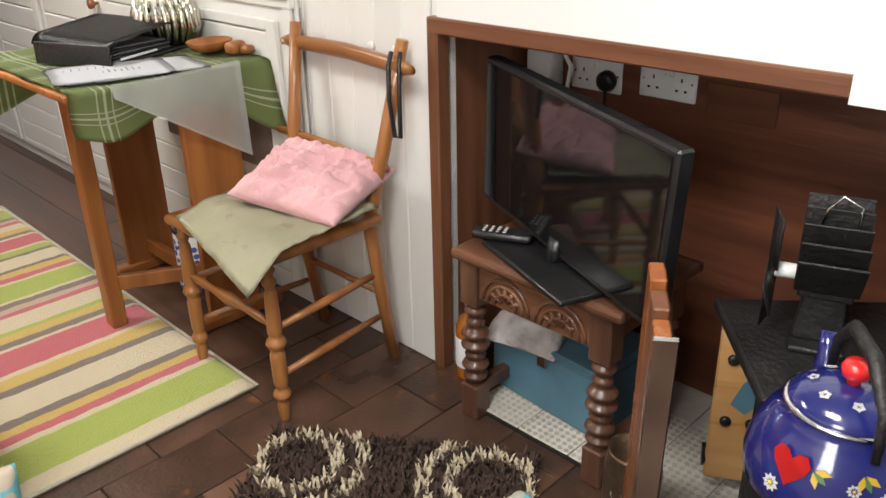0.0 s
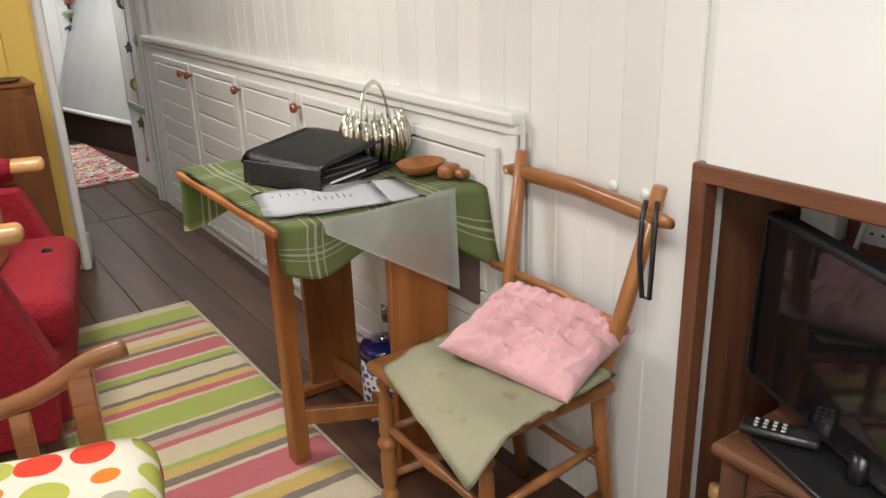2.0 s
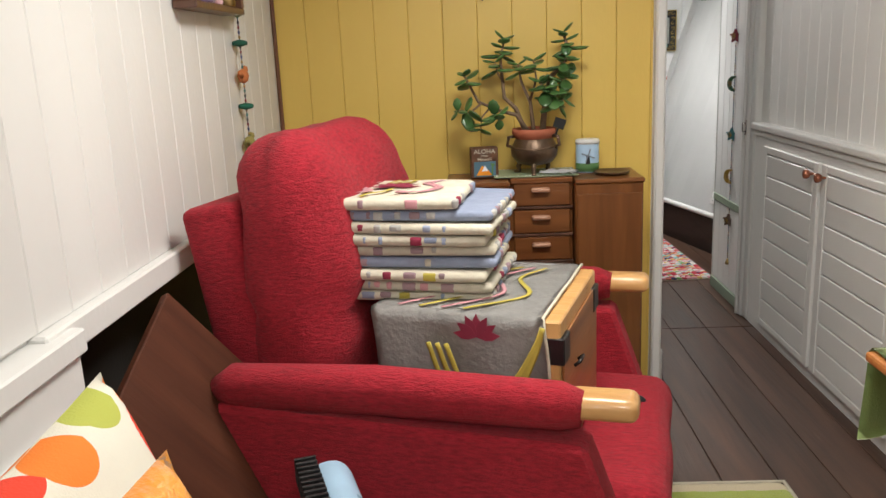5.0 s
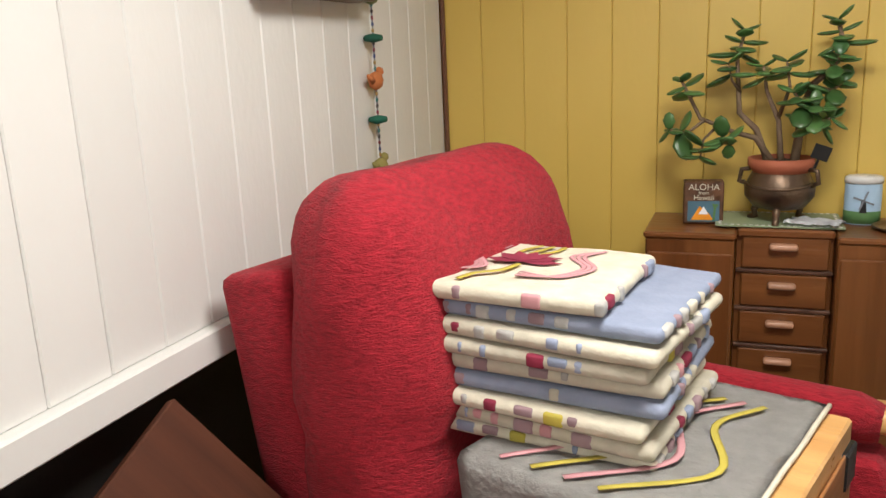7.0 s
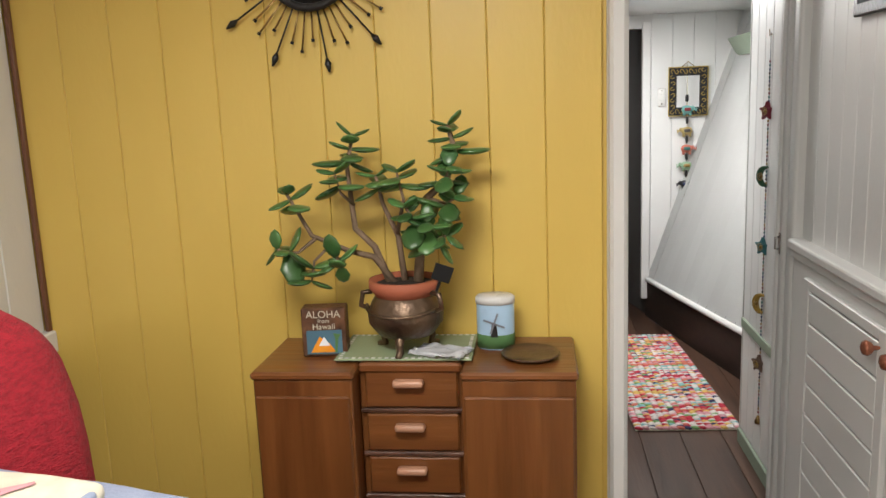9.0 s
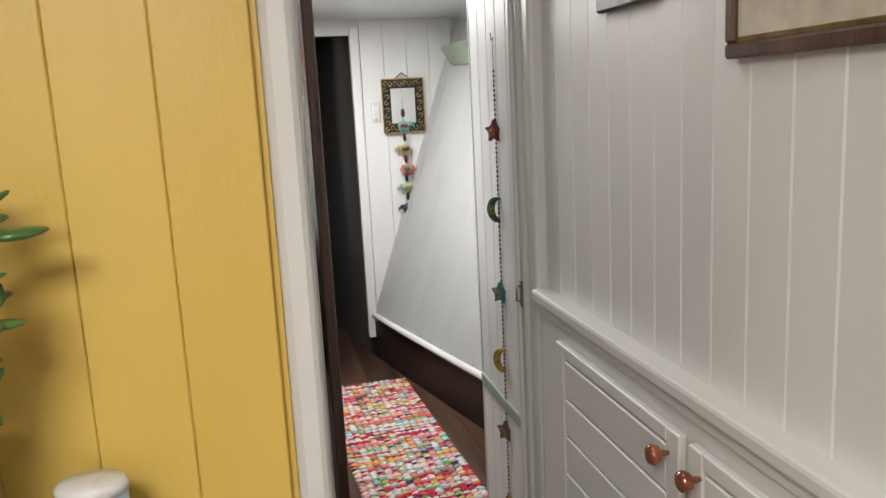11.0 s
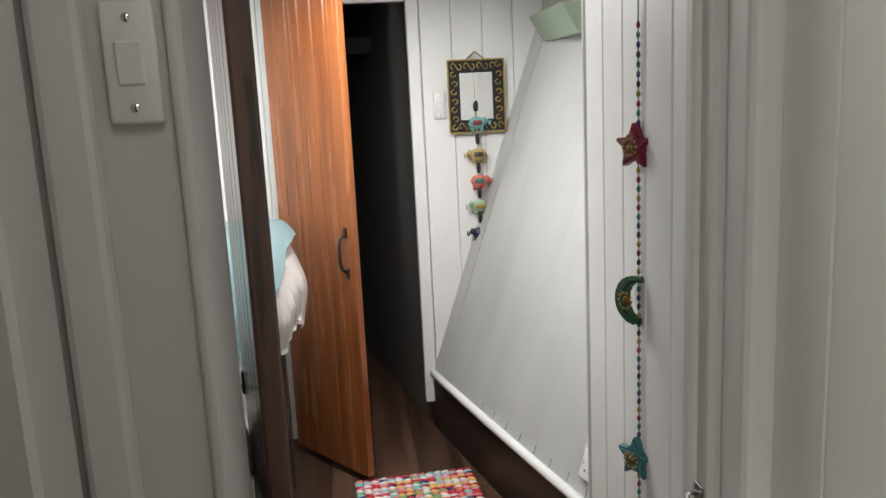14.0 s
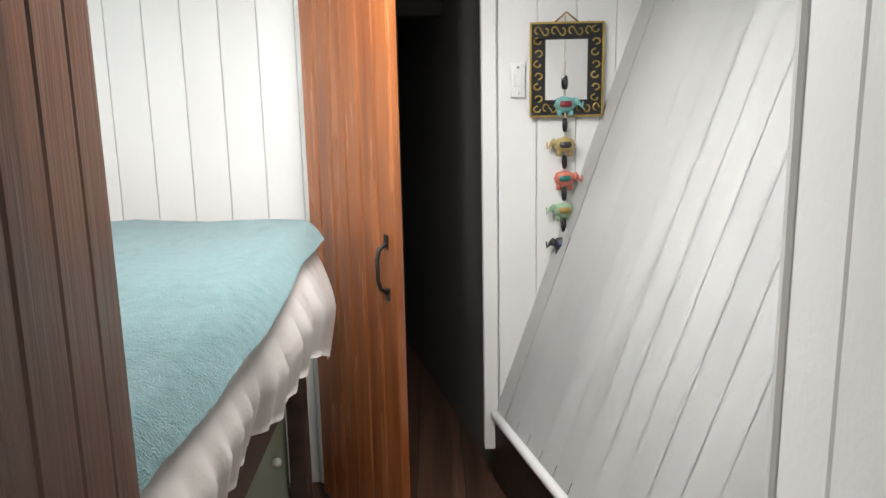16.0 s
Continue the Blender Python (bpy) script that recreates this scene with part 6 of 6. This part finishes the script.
od = plank_door("door_pine", pose(0.575, 7.46, 0.03, 0, 0, -52.5), 0.475, 1.82, 6, PINE_V, "open varnished pine plank door with a black handle", 0.435)
part("ledge", bx(0.02, 0.44, 0.03, 0.05, 0.2, 0.3, 0.004), PINE_V, od)
dd = plank_door("door_dark", pose(0.777, 5.18, 0.03, 0, 0, 100.9), 0.45, 1.84, 5, DOOR_D, "open dark varnished plank door folded back beside the bunk", 0.425, True)

bed = thing("bunk", pose(0, 0, 0), "raised wooden bunk with a green painted base", "bed")
part("mattress", soft_box(-1.15, 0.59, 5.35, 7.18, 0.78, 1.0, 0.06, 4), SHEET, bed)
part("side_rail", bx(0.54, 0.585, 5.3, 7.18, 0.6, 0.78, 0.005), SKIRT, bed)
part("base_panel", bx(0.5, 0.52, 5.3, 7.16, 0.0, 0.6, 0), GREEN, bed, "sage green painted base panel")
part("corner_post", bx(0.53, 0.585, 7.12, 7.18, 0, 0.9, 0.004), SKIRT, bed)
part("base_knob", shift(lathe([(0.008, 0), (0.014, 0.012), (0.01, 0.022)], 12), pose(0.52, 6.95, 0.4, 0, 90, 0)), PLASTW, bed)


def sheet_fn(u, v):
    y = 5.36 + 1.81 * u
    e = 0.02 * math.sin(u * 42 + 4 * math.sin(u * 9)) + 0.012 * math.sin(u * 131)
    if v < 0.3:
        return (0.3 + 0.3 * v / 0.3, y, 1.006 + 0.004 * math.sin(u * 40))
    t = (v - 0.3) / 0.7
    far = max(0, u - 0.45) / 0.55
    return (0.6 + (0.065 + 0.03 * far) * math.sin(min(t * 2.2, 1.57)) - 0.07 * max(0, t - 0.6) + e * t * 0.8, y, 1.004 - (0.2 + 0.16 * far * far) * t * (1 + 0.08 * math.sin(u * 13)) - 0.02 * t * t)


solid("bed_sheet", thick(grid(sheet_fn, 150, 18), 0.003), SHEET, "white satin sheet hanging in folds from the bunk", "sheet")


def towel_fn(u, v):
    y = 5.3 + (1.87 + 0.1 * (1 - v) ** 0.5) * u
    edge = 0.655 - 0.012 * math.sin(u * 9) + 0.01 * u
    x = -0.9 + (edge + 0.9) * v
    lump = 0.012 * noise.noise((x * 4, y * 4, 1)) + 0.004 * noise.noise((x * 60, y * 60, 2)) + 0.0025 * noise.noise((x * 150, y * 150, 5))
    drop = max(0, v - 0.96) / 0.04
    return (x, y, 1.024 + lump - 0.05 * drop * drop)


solid("bath_towel", thick(grid(towel_fn, 110, 100), 0.01), TOWEL, "aqua terry towel spread over the bunk", "towel")
PILLOWP = dotted("printed_pillow_cotton", (0.66, 0.58, 0.57), [(0.12, 0.1, 0.11), (0.3, 0.22, 0.24)], 24, 0.34)
solid("pillow", puff(0.62, 0.36, 0.12, 3.0, 26, 0.02, 6.0, 0.02), PILLOWP, "pale pillow with a grey print on the bunk", "pillow", m=pose(0.374, 5.302, 1.075, 0, 4, 12))
mir = thing("framed_mirror", pose(1.41, EY - 0.012, 1.43, 0, 0, 0), "small mirror in a black frame inlaid with gold scrolls", "mirror")
part("backing", bx(-0.115, 0.115, -0.012, 0, -0.145, 0.145, 0.002), BLACK, mir)
for b in ((-0.117, 0.117, -0.02, -0.012, 0.095, 0.147), (-0.117, 0.117, -0.02, -0.012, -0.147, -0.095), (-0.117, -0.068, -0.02, -0.012, -0.095, 0.095), (0.068, 0.117, -0.02, -0.012, -0.095, 0.095)):
    part("frame_side", bx(*b, 0.003), BLACK, mir)
part("glass", bx(-0.068, 0.068, -0.0145, -0.0125, -0.095, 0.095, 0), MIRROR, mir)
GILT = mat("gilt", (0.5, 0.36, 0.1), 0.35, (0.35, 0.24, 0.06), 20, metal=0.7)
for k in range(28):
    t = k / 28 * 4
    s, f = int(t), t % 1 - 0.5
    x, z, rot = ((f * 0.19, 0.121, 0), (0.0925, f * -0.25, 90), (f * -0.19, -0.121, 0), (-0.0925, f * 0.25, 90))[s]
    sc = part("gilt_scroll", tube([(0.012 * math.cos(a) * (1 - a / 9), 0, 0.016 * math.sin(a) * (1 - a / 9)) for a in (q * 0.55 for q in range(10))], 0.0028, 5), GILT, mir, m=pose(x, -0.0205, z, 0, rot + (180 if k % 2 else 0), 0))
for z in (-0.1465, 0.1465):
    part("gilt_edge", bx(-0.117, 0.117, -0.0215, -0.019, z - 0.003, z + 0.003, 0), GILT, mir)
for x in (-0.1165, 0.1165):
    part("gilt_edge", bx(x - 0.003, x + 0.003, -0.0215, -0.019, -0.146, 0.146, 0), GILT, mir)
part("hanger", tube([(-0.04, -0.008, 0.147), (0, -0.008, 0.18), (0.04, -0.008, 0.147)], 0.003, 6), BRASS, mir)
ch = thing("elephant_garland", pose(1.405, EY - 0.04, 0.0), "hanging string of small stuffed fabric elephants and a bell", "garland")
part("string", tube([(0, 0.02, 1.6), (0, 0, 1.4), (0, 0, 0.78)], 0.0022, 5), IVORY, ch)
ECOL = [mat("aqua_brocade", (0.15, 0.36, 0.34), 0.5), mat("sand_brocade", (0.5, 0.38, 0.15), 0.5), mat("coral_brocade", (0.55, 0.16, 0.11), 0.5), mat("mint_brocade", (0.3, 0.45, 0.3), 0.5), mat("black_brocade", (0.03, 0.03, 0.035), 0.5)]
for k, z in enumerate((1.32, 1.19, 1.08, 0.975, 0.86)):
    bm = join(lathe([(0.003, -0.026), (0.022, -0.018), (0.03, 0.0), (0.022, 0.02), (0.003, 0.026)], 14, 1.2, 0.75), shift(lathe([(0.003, -0.014), (0.014, 0), (0.003, 0.014)], 10), pose(-0.036, 0, 0.008)), tube([(-0.045, 0, 0.004), (-0.056, 0, -0.01), (-0.058, 0, 0.01)], [0.007, 0.005, 0.003], 8))
    for x in (-0.018, 0.018):
        bm = join(bm, tube([(x, 0.0, -0.012), (x, 0, -0.036)], 0.009, 8))
    if k in (0, 2):
        shift(bm, Matrix.Scale(-1, 4, (1, 0, 0)))
        bmesh.ops.reverse_faces(bm, faces=bm.faces[:])
    e = part("elephant", bm, ECOL[k], ch, "small stuffed brocade elephant", m=pose(0, 0, z, 0, (0, 80, 0, 70, 0)[k] * 0, 0))
    part("saddle", lathe([(0.026, -0.008), (0.031, 0), (0.026, 0.012)], 14, 1.0, 0.8), BEADS[k % 5], e)
for k, z in enumerate((1.39, 1.255, 1.135, 1.03, 0.925)):
    part("black_bead", tube([(0, 0, z - 0.022), (0, 0, z - 0.007), (0, 0, z + 0.007), (0, 0, z + 0.022)], [0.006, 0.009, 0.009, 0.006], 8), BLACK, ch)
part("bell", lathe([(0.015, 0.775), (0.014, 0.795), (0.005, 0.81)], 12), BRASS, ch)
socket("double_socket", Matrix.Translation(Vector(hull(1.28, 0.36)) + Vector((-0.014, 0, 0))) @ Euler((0, radians(19), radians(14))).to_matrix().to_4x4(), "white double power socket on the hull side")
pst = thing("wall_hanging", pose(-0.42, EY - 0.012, 1.52), "crimson textile hanging with embroidered white animals", "wall hanging")
part("cloth", bx(-0.3, 0.2, -0.006, 0, 0.03, 0.35, 0.001), mat("crimson_cloth", (0.5, 0.02, 0.08), 0.8), pst)
part("border", bx(-0.3, 0.2, -0.007, 0, 0.0, 0.029, 0.001), GREEN, pst)
for x in (-0.1, 0.06):
    part("embroidery", shift(soft_box(-0.05, 0.05, -0.004, 0.004, 0.0, 0.05, 0.003, 2), pose(x, -0.007, 0.11)), PAPER, pst)
    part("embroidery", shift(soft_box(-0.06, 0.06, -0.004, 0.004, 0.0, 0.02, 0.003, 2), pose(x, -0.007, 0.08)), YELP, pst)
# rag rug of plaited strips
rr = thing("rag_rug", pose(1.075, 6.42, 0.0, 0, 0, 3), "woven rag rug in red, white and many colours", "rug")
part("backing", bx(-0.23, 0.22, -0.68, 0.7, 0, 0.006, 0.002), IVORY, rr)
RAG = [mat("rag_" + n, c, 0.95, bump=0.4, vary=0.05) for n, c in (("white", (0.75, 0.7, 0.68)), ("red", (0.55, 0.04, 0.07)), ("coral", (0.7, 0.2, 0.14)), ("pink", (0.72, 0.35, 0.4)), ("aqua", (0.25, 0.5, 0.52)), ("yellow", (0.75, 0.5, 0.15)), ("navy", (0.05, 0.05, 0.12)), ("green", (0.2, 0.4, 0.15)))]
rng = random.Random(3)
rag_me = [mesh_of("rag_knot", shift(lathe([(0.003, -0.017), (0.0085, -0.009), (0.009, 0.007), (0.003, 0.017)], 6, 1, 0.6), pose(0, 0, 0, 0, 90, 0)), m) for m in RAG]
bms = [bmesh.new() for _ in RAG]
for j in range(86):
    base = rng.choice((0, 1, 2, 3, 0, 1, 4, 5, 2))
    for i in range(15):
        c = base if rng.random() < 0.45 else rng.choice((0, 0, 1, 2, 3, 4, 5, 6, 7, 0))
        b = bms[c]
        q = shift(lathe([(0.003, -0.018), (0.0085, -0.009), (0.009, 0.007), (0.003, 0.018)], 6, 1, 1), pose(-0.215 + i * 0.03, -0.67 + j * 0.016, 0.009, 0, 90, 24 if j % 2 else -24))
        me = bpy.data.meshes.new("t")
        q.to_mesh(me)
        q.free()
        b.from_mesh(me)
        bpy.data.meshes.remove(me)
for b, m in zip(bms, RAG):
    tagged(part("rag_weave", b, m, rr), kind="stuff")
for m in rag_me:
    bpy.data.meshes.remove(m)
solid("heating_pipe", tube([(0.69, PY + 0.08, 0.0), (0.69, PY + 0.08, 0.1), (0.685, PY + 0.06, 0.15), (0.665, PY + 0.05, 0.16)], 0.014, 10), PLASTW, "short white pipe by the post", "pipe")

# ---- boards of floor and walls ----
rng = random.Random(8)
for i in range(19):
    x0 = -1.0 + i * 0.172
    for y0, y1 in ((1.72, 3.0 + rng.uniform(-0.5, 0.5)), (None, 4.93), (4.935, 7.0), (7.002, 9.4)):
        if y0 is None:
            y0 = last
        me = mesh_of("plank", bx(0.0012, 0.1708, y0 + 0.0012, y1 - 0.0012, -0.006, rng.uniform(-0.0012, 0.0), 0.0015), FLOOR)
        pieces("plank", me, floor, [(x0, 0, 0)])
        last = y1
block = mesh_of("floor_block", bx(0.0015, 0.2885, 0.0015, 0.1785, -0.006, 0, 0.002), TILEF)
pieces("floor_block", block, floor, [(-0.72 + i * 0.29 + (0.145 if j % 2 else 0), -0.075 + j * 0.18 - 0.01, rng.uniform(-0.001, 0)) for j in range(10) for i in range(8)])
setting("floor_rear", bx(-1.0, 1.3, -2.2, -0.08, -0.006, -0.001, 0), TILEF, "dark floor behind")
b_r = mesh_of("board", bx(0, 0.012, 0.0004, 0.0964, 0.0, CEIL, 0.0028), WHITE)
pieces("board", b_r, wall_right, [(RX, 1.345 + k * 0.0968, 0) for k in range(38)])
b_l = mesh_of("board", bx(0, 0.012, 0.0004, 0.1156, 0.915, CEIL, 0.0028), WHITE)
pieces("board", b_l, wall_left, [(LX - 0.012, 4.175 - (k + 1) * 0.116, 0) for k in range(24)])
b_y = mesh_of("board", bx(0.0004, 0.1222, -0.012, 0.0, 0.0, CEIL, 0.0022), YELLOW)
pieces("board", b_y, partition, [(-0.72 + 0.0 + k * 0.1225 - 0.005, PY + 0.012, 0) for k in range(11)])
